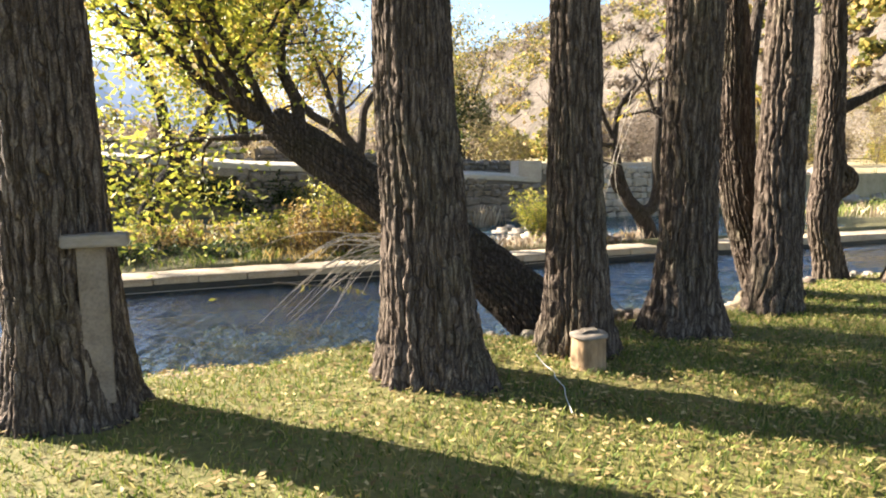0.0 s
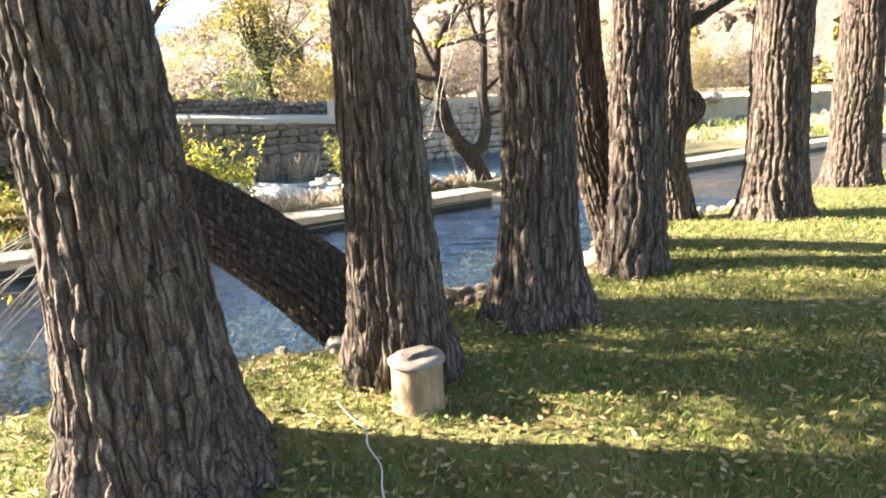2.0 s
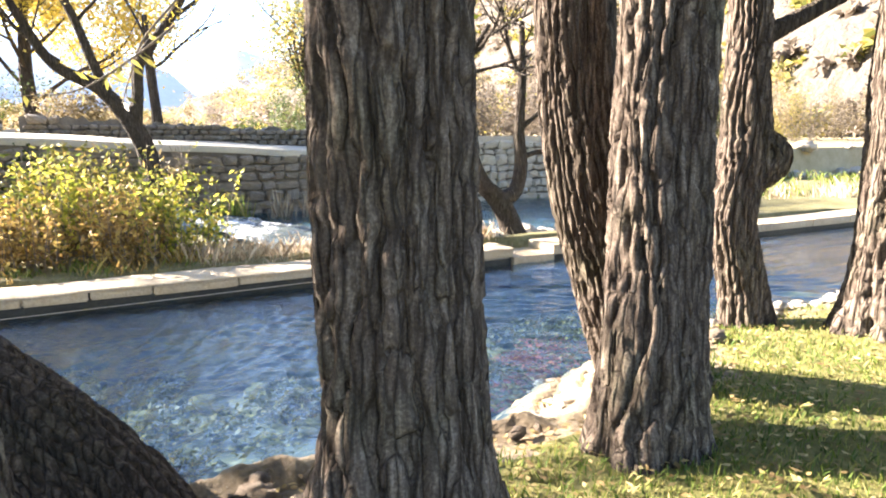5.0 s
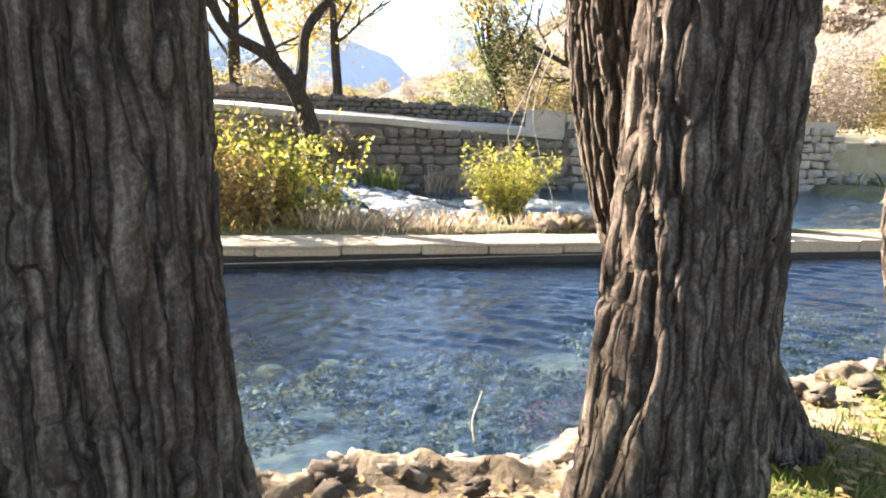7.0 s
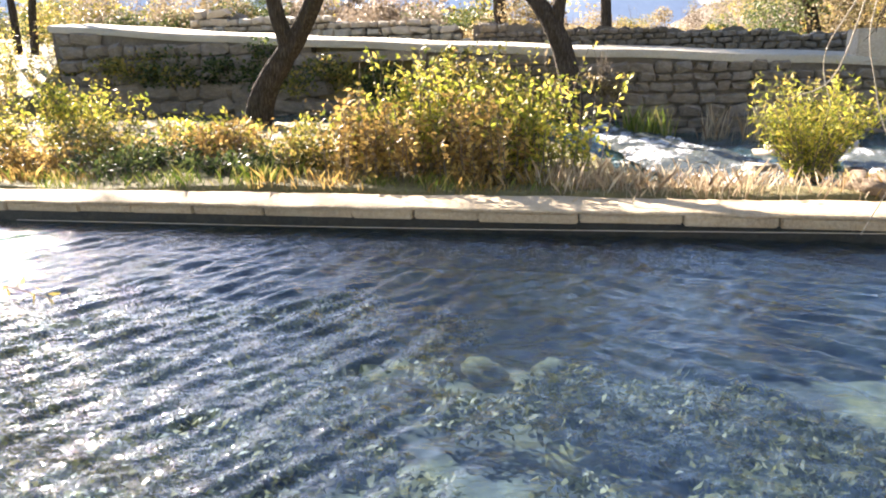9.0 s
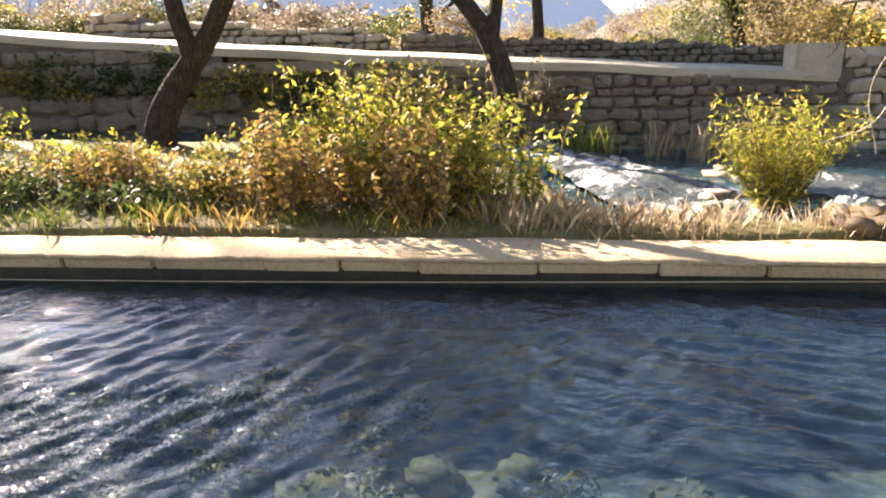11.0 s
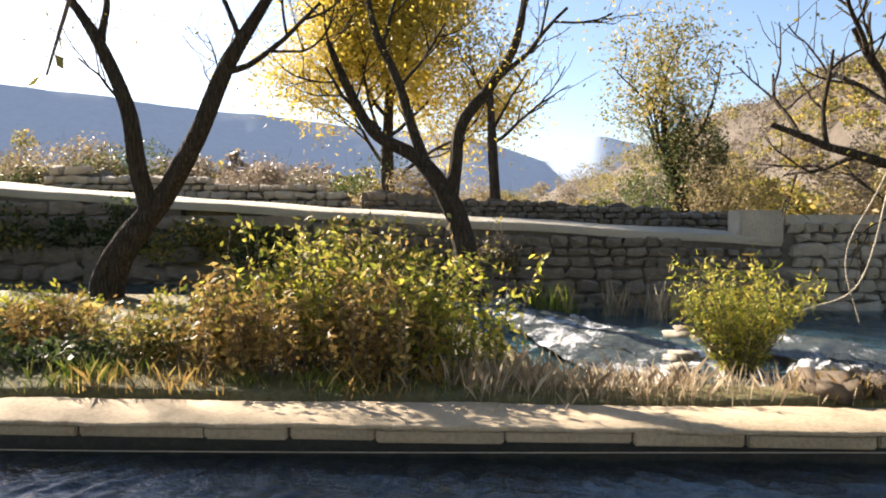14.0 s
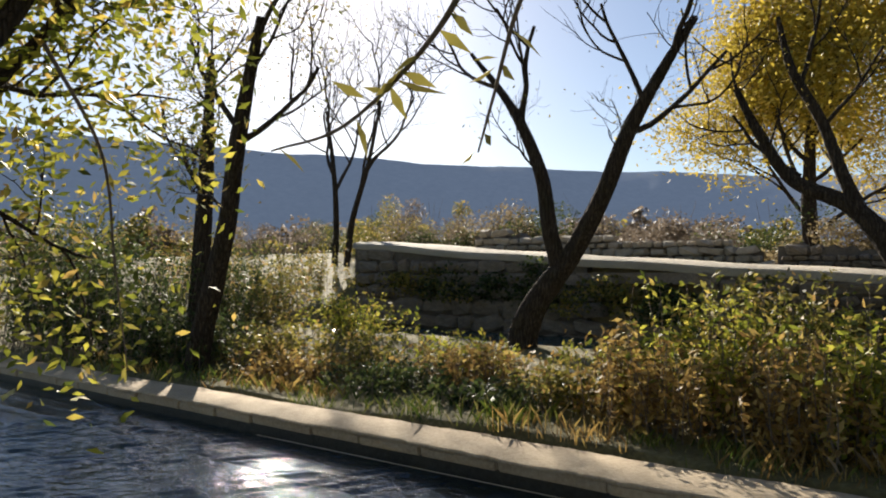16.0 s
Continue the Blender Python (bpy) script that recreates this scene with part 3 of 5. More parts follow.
# crumbling earth along the bank
ex = np.arange(2.2, 9.0, 0.028)
rows = []
for f in np.linspace(0, 1, 44):
    yy = shore(ex) - 1.0 + 1.12 * f
    lump = 0.035 * wobble(ex, yy, 6.0, 1.0) + 0.028 * wobble(ex, yy, 15.0, 2.0) + 0.018 * wobble(ex, yy, 37.0, 3.0)
    rows.append(np.stack([ex, yy + 0.03 * wobble(ex, yy, 21.0, 5.0), ground_height(ex, yy) + (0.03 + lump * 1.5) * math.sin(math.pi * f) ** 0.6 - 0.012 + 0.10 * math.exp(-((f - 0.16) / 0.11) ** 2) * np.interp(ex, [3.4, 3.9, 7.6, 8.2], [0, 1, 1, 0]) * (0.75 + 0.5 * wobble(ex, yy, 3.0, 7.0))], -1))
tagged(mesh("bank", np.array(rows).reshape(-1, 3), grid_faces(44, len(ex), False), DIRT), "crumbling sandy earth bank at the water", "bank", kind="structure")
cw = mesh("water", np.stack([ux, uy, wz], -1).reshape(-1, 3), grid_faces(len(wy), len(wx), False), WATER)
tagged(cw, "clear rippled blue canal water over weeds and stones", "water", kind="structure")
sx, sy = np.meshgrid(np.concatenate([np.arange(-30, 3, 0.25), np.arange(3, 12, 0.08), np.arange(12, 40, 0.25)]), np.arange(11.6, 19.1, 0.08))
upper = np.clip((6.6 - sx) / 2.2, 0, 1)
upper = upper * upper * (3 - 2 * upper) * np.clip((sy - 14.9) / 0.7, 0, 1)
sz = STREAM_Z + 0.42 * upper + 0.025 * wobble(sx, sy, 6.0, 3.0) + 0.02 * wobble(sx, sy, 14.0, 1.0)
sw = mesh("water_stream", np.stack([sx, sy, sz], -1).reshape(-1, 3), grid_faces(sx.shape[0], sx.shape[1], False), STREAM)
tagged(sw, "fast shallow stream below the stone wall", "water", kind="structure")

# white water racing down beside the island
across, along = np.meshgrid(np.linspace(-1, 1, 90), np.linspace(0, 1, 200))
rx = 5.35 + 2.5 * along ** 0.9 + across * (0.75 + 0.55 * along)
ry = 18.7 - 6.7 * along + 0.35 * across
rz = np.interp(rx, [4.4, 6.6, 8.0], [0.0, -0.30, -0.40]) * np.clip((ry - 11.5) / 2, 0, 1) - 0.42 * (1 - np.clip((ry - 11.5) / 2, 0, 1)) + 0.03
rz = rz - 0.10 * across ** 2 + 0.035 * wobble(rx * 1.0, ry * 0.5, 4.0, 2.0) + 0.028 * wobble(rx, ry * 0.6, 11.0, 1.0) + 0.012 * wobble(rx, ry, 29.0, 4.0)
tagged(mesh("water_rapids", np.stack([rx, ry, rz], -1).reshape(-1, 3), grid_faces(200, 90, False), RAPIDS), "shallow white-streaked rapids running past the island", "water", kind="structure")

# hills: long ridges with an uneven crest


def ridge_line(name, places, material, label, thick, seed, bumpy):
    """A hill range; places: (azimuth left of +y, distance, height of the crest above the eye, in degrees)."""
    pts = np.array(places, float)
    az = np.linspace(pts[0, 0], pts[-1, 0], 220)
    dist, el = np.interp(az, pts[:, 0] if pts[0, 0] < pts[-1, 0] else pts[::-1, 0], pts[:, 1] if pts[0, 0] < pts[-1, 0] else pts[::-1, 1]), np.interp(az, pts[:, 0], pts[:, 2])
    g = np.random.default_rng(seed)
    up = np.tan(np.radians(el)) * dist
    for k in (3, 7, 15, 31):
        up = up + bumpy * dist / k * 0.02 * np.sin(np.radians(az) * k * 9 + g.random() * 6)
    rows = []
    for f in np.linspace(0, 1, 26):
        dd = dist - thick * (1 - f)
        z = up * (f ** 0.75) + 1.5 * (1 - f) + bumpy * dist * 0.0035 * wobble(az * 1.1, f * 9 + az * 0.2, 1.7, seed) * f * (1 - f) * 4
        rows.append(np.stack([5 - np.sin(np.radians(az)) * dd, 6 + np.cos(np.radians(az)) * dd, z], -1))
    v = np.array(rows).reshape(-1, 3)
    ob = mesh(name, v, grid_faces(26, len(az), False), material)
    return tagged(ob, label, "hill", kind="structure")


ridge_line("backdrop_mountain", [(-30, 2600, 3.0), (-16, 2600, 6.0), (-11, 2600, 7.0), (-6.8, 2600, 5.0), (-3, 2400, 6.4), (0, 2400, 7.2), (6, 2400, 7.6), (18, 2300, 8.6), (28, 2200, 9.2), (46, 2200, 10.2), (66, 2200, 10.6), (95, 2200, 9.5)], HILL_HAZE, "mountain range closing the valley, blue haze put into its colour", 560, 3, 0.2)
ridge_line("backdrop_hill", [(-120, 160, 14), (-75, 170, 17), (-55, 200, 17.5), (-40, 240, 14.5), (-30, 300, 11.5), (-22, 380, 9.0), (-16, 460, 6.6), (-10, 560, 3.6), (-5, 620, 1.4), (0, 650, 0.6)], HILL_BROWN, "brown autumn hillside with scrub", 130, 5, 0.9)

# ---------------------------------------------------------------- curb across the canal
curb = thing("curb", (0, CURB_FRONT, WATER_Z), "low sunlit concrete curb wall of long blocks along the canal", "curb", kind="structure")
g = random.Random(4)


def block_piece(name, parent, x0, x1, y0, y1, z0, z1, material, seed, edge=0.007):
    bm = bmesh.new()
    bmesh.ops.create_cube(bm, size=1.0)
    gg = random.Random(seed)
    for v in bm.verts:
        v.co = Vector((x0 + (v.co.x + 0.5) * (x1 - x0), y0 + (v.co.y + 0.5) * (y1 - y0), z0 + (v.co.z + 0.5) * (z1 - z0)))
        v.co += Vector((0, gg.uniform(-0.010, 0.010), gg.uniform(-0.002, 0.002)))
    bmesh.ops.bevel(bm, geom=bm.edges[:], offset=edge, segments=2, affect="EDGES")
    me = bpy.data.meshes.new(name)
    bm.to_mesh(me)
    bm.free()
    me.materials.append(material)
    ob = new(name, me)
    ob.parent = parent
    ob.matrix_parent_inverse = Matrix.Translation(parent.location).inverted()
    return ob


x = -22.0
while x < 9.2:
    w = min(g.uniform(0.62, 0.98), 9.2 - x)
    if w < 0.25:
        break
    block_piece("block", curb, x, x + w - g.uniform(0.006, 0.02), CURB_FRONT + g.uniform(-0.012, 0.012), CURB_BACK + g.uniform(-0.03, 0.04), CURB_TOP - 0.125 + g.uniform(-0.008, 0.006), CURB_TOP - 0.03, CONCRETE, int(x * 100) + 3000, 0.014)
    x += w
def cap(x0, x1, front, back, top):
    """The worn screed along the top of the curb, with an uneven edge."""
    xs = np.arange(x0, x1, 0.05)
    xs[-1] = x1
    wav = 0.014 * np.sin(xs * 2.3) + 0.011 * np.sin(xs * 7.1 + 1) + 0.009 * np.sin(xs * 19 + 2) + 0.008 * rng.normal(size=len(xs))
    lift = 0.004 * np.sin(xs * 1.7) + 0.003 * np.sin(xs * 5.3)
    rows = []
    for y, z, f in ((front + 0.012, top - 0.034, 1.0), (front - 0.004, top - 0.03, 1.0), (front - 0.002, top - 0.012, 1.0), (front + 0.015, top, 0.8), ((front + back) / 2, top + 0.003, 0), (back - 0.02, top, -0.8), (back, top - 0.015, -1), (back, top - 0.034, -1)):
        rows.append(np.stack([xs, y + wav * f, z + lift], -1))
    part("cap", np.array(rows).reshape(-1, 3), grid_faces(len(rows), len(xs), False), CONCRETE, curb)


cap(-22, 9.2, CURB_FRONT - 0.012, CURB_BACK + 0.02, CURB_TOP)
block_piece("sill", curb, 9.2, 9.95, CURB_FRONT + 0.02, CURB_BACK + 0.25, -0.62, -0.40, CONCRETE, 77)
x = 9.95
while x < 46:
    w = g.uniform(0.8, 1.3)
    block_piece("block", curb, x, x + w - 0.0025, CURB_FRONT + 0.05 + g.uniform(-0.012, 0.012), CURB_BACK + 0.1, CURB_TOP - 0.17, CURB_TOP - 0.02 + g.uniform(-0.012, 0.01), CONCRETE, int(x * 100) + 3000)
    x += w
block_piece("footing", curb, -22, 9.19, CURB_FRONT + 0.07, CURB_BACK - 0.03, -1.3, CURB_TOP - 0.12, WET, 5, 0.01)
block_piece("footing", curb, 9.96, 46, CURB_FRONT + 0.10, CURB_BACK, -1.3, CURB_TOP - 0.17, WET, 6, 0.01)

pipe = thing("pipe", (4.0, CURB_FRONT - 0.02, -0.45), "thin pale pipe running along the foot of the curb", "pipe")
ln, ra = smooth_line([(-1.0, CURB_FRONT - 0.03, -0.475), (2.5, CURB_FRONT - 0.025, -0.465), (5.0, CURB_FRONT - 0.02, -0.44), (7.5, CURB_FRONT - 0.012, -0.405), (9.1, CURB_FRONT - 0.005, -0.388)], [0.005] * 5, 60)
part("tube", *tube_data(ln, ra, 8), TWIG_PALE, pipe)

# ---------------------------------------------------------------- path on its wall
px = np.concatenate([np.arange(-7.2, 10.95, 0.3), [10.95]])
rows = []
for off, lift in ((19.0, -0.16), (18.97, -0.02), (19.03, 0.0), (19.6, 0.04), (20.4, 0.07), (21.1, 0.10), (21.2, -0.1)):
    rows.append(np.stack([px, np.full_like(px, off) + 0.03 * np.sin(px * 3), path_height(px) + lift + 0.012 * np.sin(px * 2.1 + off * 3)], -1))
pv = np.array(rows).reshape(-1, 3)
tagged(mesh("path", pv, grid_faces(len(rows), len(px), False), GRAVEL), "pale gravel path rising along the top of a stone wall", "path", kind="structure")

wall = thing("wall_stream", (0, WALL_Y, -0.6), "rough grey fieldstone retaining wall under the path", "wall", kind="structure")
ARCH = (-0.7, 1.7, 1.12)


def core(x0, x1, top):
    n = 40
    xs = np.linspace(x0, x1, n)
    v = []
    for y, low in ((WALL_Y + 0.07, True), (WALL_Y + 0.07, False), (WALL_Y + 0.6, False), (WALL_Y + 0.6, True)):
        v.append(np.stack([xs, np.full(n, y), np.full(n, -1.0) if low else top(xs)], -1))
    return np.array(v).reshape(-1, 3), np.vstack([grid_faces(4, n, False), [[0, n, 2 * n, 3 * n], [n - 1, 4 * n - 1, 3 * n - 1, 2 * n - 1]]])


part("core", *core(-7.2, ARCH[0], lambda q: path_height(q) - 0.1), MORTAR, wall, smooth=False)
part("core", *core(ARCH[1], 10.95, lambda q: path_height(q) - 0.1), MORTAR, wall, smooth=False)
block_piece("lintel", wall, ARCH[0] - 0.2, ARCH[1] + 0.2, WALL_Y - 0.03, WALL_Y + 0.7, ARCH[2], ARCH[2] + 0.22, STONE, 12)
block_piece("arch_back", wall, ARCH[0] - 0.1, ARCH[1] + 0.1, WALL_Y + 2.0, WALL_Y + 2.15, -1, ARCH[2] + 0.1, MORTAR, 13)
parapet = thing("wall_parapet", (10.9, WALL_Y, -0.6), "pale fieldstone wall with a higher coping beyond the path", "wall", kind="structure")
part("core", *core(10.97, 18.6, lambda q: 1.36 - 0.012 * (q - 11)), MORTAR, parapet, smooth=False)
block_piece("end_block", parapet, 10.15, 10.96, WALL_Y - 0.02, WALL_Y + 0.62, 0.85, 1.48, PALE_STONE, 14, 0.02)
block_piece("coping", parapet, 10.97, 18.6, WALL_Y + 0.0, WALL_Y + 0.66, 1.2, 1.40, PALE_STONE, 15, 0.03)

# low dark wall behind the path
low_wall = thing("wall_low", (6, 22.4, 1.2), "low dark drystone wall behind the path", "wall", kind="structure")
xs = np.linspace(2.4, 11.5, 60)
crest = 0.50 + 0.05 * rng.normal(size=60)
v = []
for y, zz in ((22.2, 0), (22.2, 1), (22.65, 1), (22.65, 0)):
    v.append(np.stack([xs, y + 0.04 * np.sin(xs * 7), path_height(xs) + 0.02 + zz * crest], -1))
part("core", np.array(v).reshape(-1, 3), grid_faces(4, 60, False), MORTAR, low_wall, smooth=False)

rubble_wall = thing("wall_rubble", (-2, 22.6, 1.4), "broken grey rubble wall beyond the path", "wall", kind="structure")
xs = np.linspace(-5.6, 2.0, 60)
crest = 0.46 + 0.08 * np.sin(xs * 2.3) + 0.04 * rng.normal(size=60)
v = []
for y, zz in ((22.45, 0), (22.45, 1), (22.9, 1), (22.9, 0)):
    v.append(np.stack([xs, y + 0.04 * np.sin(xs * 7), path_height(xs) + 0.02 + zz * crest], -1))
part("core", np.array(v).reshape(-1, 3), grid_faces(4, 60, False), MORTAR, rubble_wall, smooth=False)

# ---------------------------------------------------------------- big trees of the lawn


def lawn_tree(x, y, r, seed, label, lean=(0.0, 0.0), flare=0.22, taper=0.014, high=7.5, roots=5):
    """A tall trunk with deep bark, leaning so many metres a metre; its crown stands unseen above the view and blocks
    sky light.
    """
    t = thing("tree", (x, y, 0), label, "tree", "row of lawn trees")
    levels = (-0.22, 0.8, 2.6, 5.0, high)
    pts = [(x + lean[0] * z, y + lean[1] * z, z) for z in levels]
    radii = [(r - taper * max(z, 0)) * (1.0 if z < 3 else 0.93) for z in levels]
    part("trunk", *trunk_data(pts, radii, seed, flare, roots, 0.75, fine=4.2), BARK, t)
    g = np.random.default_rng(seed)
    top = np.array(pts[-1])
    limbs = []
    for k in range(4):
        a = g.random() * 6.28
        a = k * 1.57 + g.random()
        limbs.append((top + np.array([0, 0, -1.6 + 0.4 * k]), (math.cos(a), math.sin(a), 0.55), 3.0, r * 0.35))
    # Dense crown out of view, added to keep sky light off the trunks.
    crown(t, limbs, LEAF_LIME, seed + 9, leaves=5200, leaf=0.22, scatter=0.5, depth=2, bark=BARK)
    return t


LAWN_TREES = [
    (-0.31, 4.36, 0.305, 11, "thick grey-brown lawn tree with a plank nailed to its trunk", (-0.039, 0.0), 0.24, 0.012),
    (1.94, 4.12, 0.305, 12, "thick deeply furrowed lawn tree with spreading roots", (-0.039, 0.068), 0.34, 0.018),
    (3.234, 4.365, 0.222, 13, "straight furrowed lawn tree beside a cut log", (-0.021, 0.02), 0.28, 0.016),
    (4.474, 4.60, 0.24, 14, "straight dark-barked lawn tree with buttress roots", (-0.027, -0.031), 0.40, 0.009),
    (5.855, 4.93, 0.228, 15, "slim furrowed lawn tree near the bank", (0.072, 0.057), 0.16, 0.012),
    (8.73, 5.35, 0.295, 17, "pale-barked lawn tree with a wide flared foot", (-0.005, 0.007), 0.34, 0.014),
    (11.55, 5.82, 0.29, 18, "far lawn tree of the row with pale bark", (0.0, 0.0), 0.25, 0.014),
    (14.6, 6.1, 0.30, 19, "distant lawn tree of the row with pale bark", (0.0, 0.0), 0.25, 0.014),
]
for tx, ty, tr, seed, label, lean, flare, taper in LAWN_TREES:
    lawn_tree(tx, ty, tr, seed, label, lean, flare, taper)

# the crooked tree at the bank
t = thing("tree", (7.95, 6.15, -0.1), "crooked knotty bank tree with one bare side limb", "tree")
part("trunk", *trunk_data([(8.16, 6.12, -0.45), (8.06, 6.15, 0.2), (7.97, 6.2, 0.75), (8.05, 6.2, 1.25), (8.02, 6.2, 1.75), (8.08, 6.25, 2.5), (8.0, 6.3, 4.2), (7.9, 6.4, 6.0)],
                          [0.20, 0.165, 0.155, 0.18, 0.14, 0.13, 0.11, 0.08], 21, 0.2, 5, 0.5), BARK, t)
part("knot", *trunk_data([(8.07, 6.12, 0.98), (8.16, 6.06, 1.15), (8.18, 6.05, 1.27), (8.10, 6.1, 1.42)], [0.05, 0.115, 0.105, 0.03], 22, sides=60), BARK, t)
part("limb", *trunk_data([(8.2, 6.22, 2.1), (8.7, 6.1, 2.35), (9.5, 5.9, 2.75), (10.8, 5.7, 3.3)], [0.075, 0.06, 0.05, 0.03], 23, depth=0.008, sides=40), BARK_DARK, t)
crown(t, [((8.0, 6.3, 4.2), (-0.4, 0.6, 0.9), 2.2, 0.06), ((7.95, 6.4, 5.4), (0.5, 0.5, 0.8), 2.0, 0.05), ((8.1, 6.25, 2.9), (0.3, 0.9, 0.6), 1.8, 0.04)], LEAF_LIME, 24, 900, 0.1, 0.35, 2)

# leaning willow over the water
t = thing("willow_tree", (3.6, 5.45, -0.2), "leaning dark willow reaching over the canal with yellow-green leaves", "tree")
part("trunk", *trunk_data([(3.74, 5.36, -0.4), (3.52, 5.52, -0.02), (3.15, 5.78, 0.36), (2.43, 6.27, 0.96), (1.64, 6.81, 1.58), (1.25, 7.08, 1.9)], [0.33, 0.29, 0.255, 0.225, 0.20, 0.16], 31, 0.0, depth=0.04), BARK_DARK, t)
tip = (1.25, 7.08, 1.88)
part("limb", *trunk_data([(1.5, 6.95, 1.7), (1.5, 7.15, 2.1), (1.4, 7.42, 2.5), (1.5, 7.6, 3.0), (1.9, 7.8, 3.5)], [0.08, 0.06, 0.045, 0.035, 0.02], 32, depth=0.008, sides=40), BARK_DARK, t)
crown(t, [(tip, (-0.9, 0.5, 0.25), 1.8, 0.06), (tip, (-0.6, 0.9, 0.8), 1.7, 0.05), (tip, (-0.7, -0.1, 0.9), 1.6, 0.05), ((1.4, 6.98, 1.78), (-0.9, 0.2, -0.05), 1.4, 0.04),
          ((1.47, 7.55, 2.85), (0.3, 0.4, 0.8), 1.3, 0.03), ((1.32, 7.05, 1.85), (-0.4, 0.4, 1.0), 1.8, 0.05), (tip, (-1.0, 0.1, 0.6), 1.9, 0.06)], LEAF_LIME, 33, 15000, 0.085, 0.3, 3, rise=0.05)
# its bare sprays hanging to the water
g = np.random.default_rng(35)
sprays = []
for k in range(22):
    a = np.array([2.3, 6.5, 0.62]) + g.normal(size=3) * 0.08
    b = a + np.array([-0.5 - 0.9 * g.random(), 0.3 * g.normal(), -0.15 - 0.55 * g.random()])
    ln, ra = smooth_line([a, (a + b) / 2 + np.array([0, 0, 0.14]), b], [0.008, 0.005, 0.002], 10)
    sprays.append(tube_data(ln, ra, 4))
tagged(part("brushwood", *gather(sprays), TWIG_PALE, t), kind="stuff")

# second leaning tree behind the slim trunk
t = thing("leaning_tree", (6.5, 5.5, -0.1), "leaning furrowed bank tree forking above the slim trunk", "tree")
part("trunk", *trunk_data([(6.64, 5.45, -0.5), (6.5, 5.5, -0.05), (6.2, 5.57, 0.65), (6.0, 5.6, 1.25), (5.9, 5.62, 2.0), (5.88, 5.65, 2.8), (5.8, 5.8, 4.6)], [0.32, 0.27, 0.21, 0.185, 0.16, 0.135, 0.08], 41, 0.24, 5, 0.5), BARK, t)
part("limb", *trunk_data([(6.04, 5.62, 1.2), (6.2, 5.75, 1.8), (6.35, 5.9, 2.4), (6.7, 6.1, 3.6)], [0.12, 0.10, 0.08, 0.05], 42, depth=0.012, sides=44), BARK_DARK, t)
crown(t, [((5.85, 5.75, 3.6), (-0.5, 0.5, 0.9), 1.8, 0.05), ((6.55, 6.0, 3.0), (0.5, 0.4, 0.9), 1.8, 0.045), ((6.42, 5.92, 2.6), (0.1, 0.9, 0.5), 1.6, 0.03)], LEAF_LIME, 43, 700, 0.09, 0.3, 2)

# ---------------------------------------------------------------- small things on the lawn
log = thing("log", (3.07, 3.95, 0.0), "upright cut log standing on the grass beside a trunk", "log")
n, sides = 14, 56
a = np.linspace(0, 2 * np.pi, sides, endpoint=False)
rows = []
for k, (zz, rr) in enumerate([(-0.02, 0.135), (0.02, 0.128), (0.06, 0.124), (0.11, 0.122), (0.16, 0.122), (0.20, 0.123), (0.225, 0.122)]):
    r = rr * (1 + 0.05 * np.sin(a * 2 + 1) + 0.03 * np.sin(a * 5) + 0.012 * np.sin(a * 17))
    rows.append(np.stack([3.07 + r * np.cos(a), 3.95 + r * np.sin(a), np.full(sides, zz)], -1))
part("side", np.array(rows).reshape(-1, 3), grid_faces(7, sides, True), CUT_WOOD, log)
rows = []
for rr, zz in ((0.118, 0.222), (0.136, 0.224), (0.138, 0.240), (0.07, 0.244), (0.002, 0.243)):
    r = rr * (1 + 0.05 * np.sin(a * 2 + 1) + 0.03 * np.sin(a * 5))
    rows.append(np.stack([3.07 + r * np.cos(a), 3.95 + r * np.sin(a), zz + 0.003 * np.sin(a * 3)], -1))
part("top", np.array(rows).reshape(-1, 3), grid_faces(5, sides, True), PLANK, log, "weathered grey sawn top")
lid = thing("stone", (3.09, 3.98, 0.24), "small flat brown stone lying on the cut log", "stone")
me = stone_mesh(5, 0.12)
me.materials.append(STONE)
ob = new("slab", me)
ob.parent, ob.location, ob.scale = lid, (0, 0, 0.012), (0.13, 0.09, 0.028)

shelf = thing("shelf", (-0.06, 4.06, 1.06), "small grey plank shelf on a board against the tree trunk", "shelf")
block_piece("plank", shelf, -0.27, 0.07, 3.98, 4.14, 1.03, 1.10, PLANK, 61, 0.008)
block_piece("board", shelf, -0.20, -0.05, 4.02, 4.06, 0.12, 1.03, TWIG, 62, 0.006)

cord = thing("cord", (2.71, 3.86, 0.01), "thin pale cord trailing over the grass", "cord")
pts = [(2.66, 4.0, 0.12), (2.69, 3.92, 0.06), (2.71, 3.83, 0.035), (2.64, 3.68, 0.045), (2.61, 3.52, 0.035), (2.52, 3.35, 0.045), (2.42, 3.1, 0.03)]
ln, ra = smooth_line(pts, [0.0035] * 7, 50)
part("strand", *tube_data(ln, ra, 6), CORD, cord)

# ---------------------------------------------------------------- bank stones
bank_meshes = [stone_mesh(100 + k, 0.07, 0.26, 2) for k in range(8)]
for m in bank_meshes:
    m.materials.append(PALE_STONE)
g = random.Random(9)
for k in range(190):
    x = g.uniform(2.6, 10.5)
    y = float(shore(x)) - g.uniform(0.5, 0.92)
    s = g.uniform(0.05, 0.15)
    st = new("bank_stone", g.choice(bank_meshes))
    st.location, st.scale, st.rotation_euler = (x, y, ground_z(x, y) + s * 0.18), (s * 1.4, s, s * 0.7), (g.uniform(-0.3, 0.3), g.uniform(-0.3, 0.3), g.uniform(0, 6))
    tagged(st, "rough loose stone of the crumbling bank edge", "stone", "bank stones")
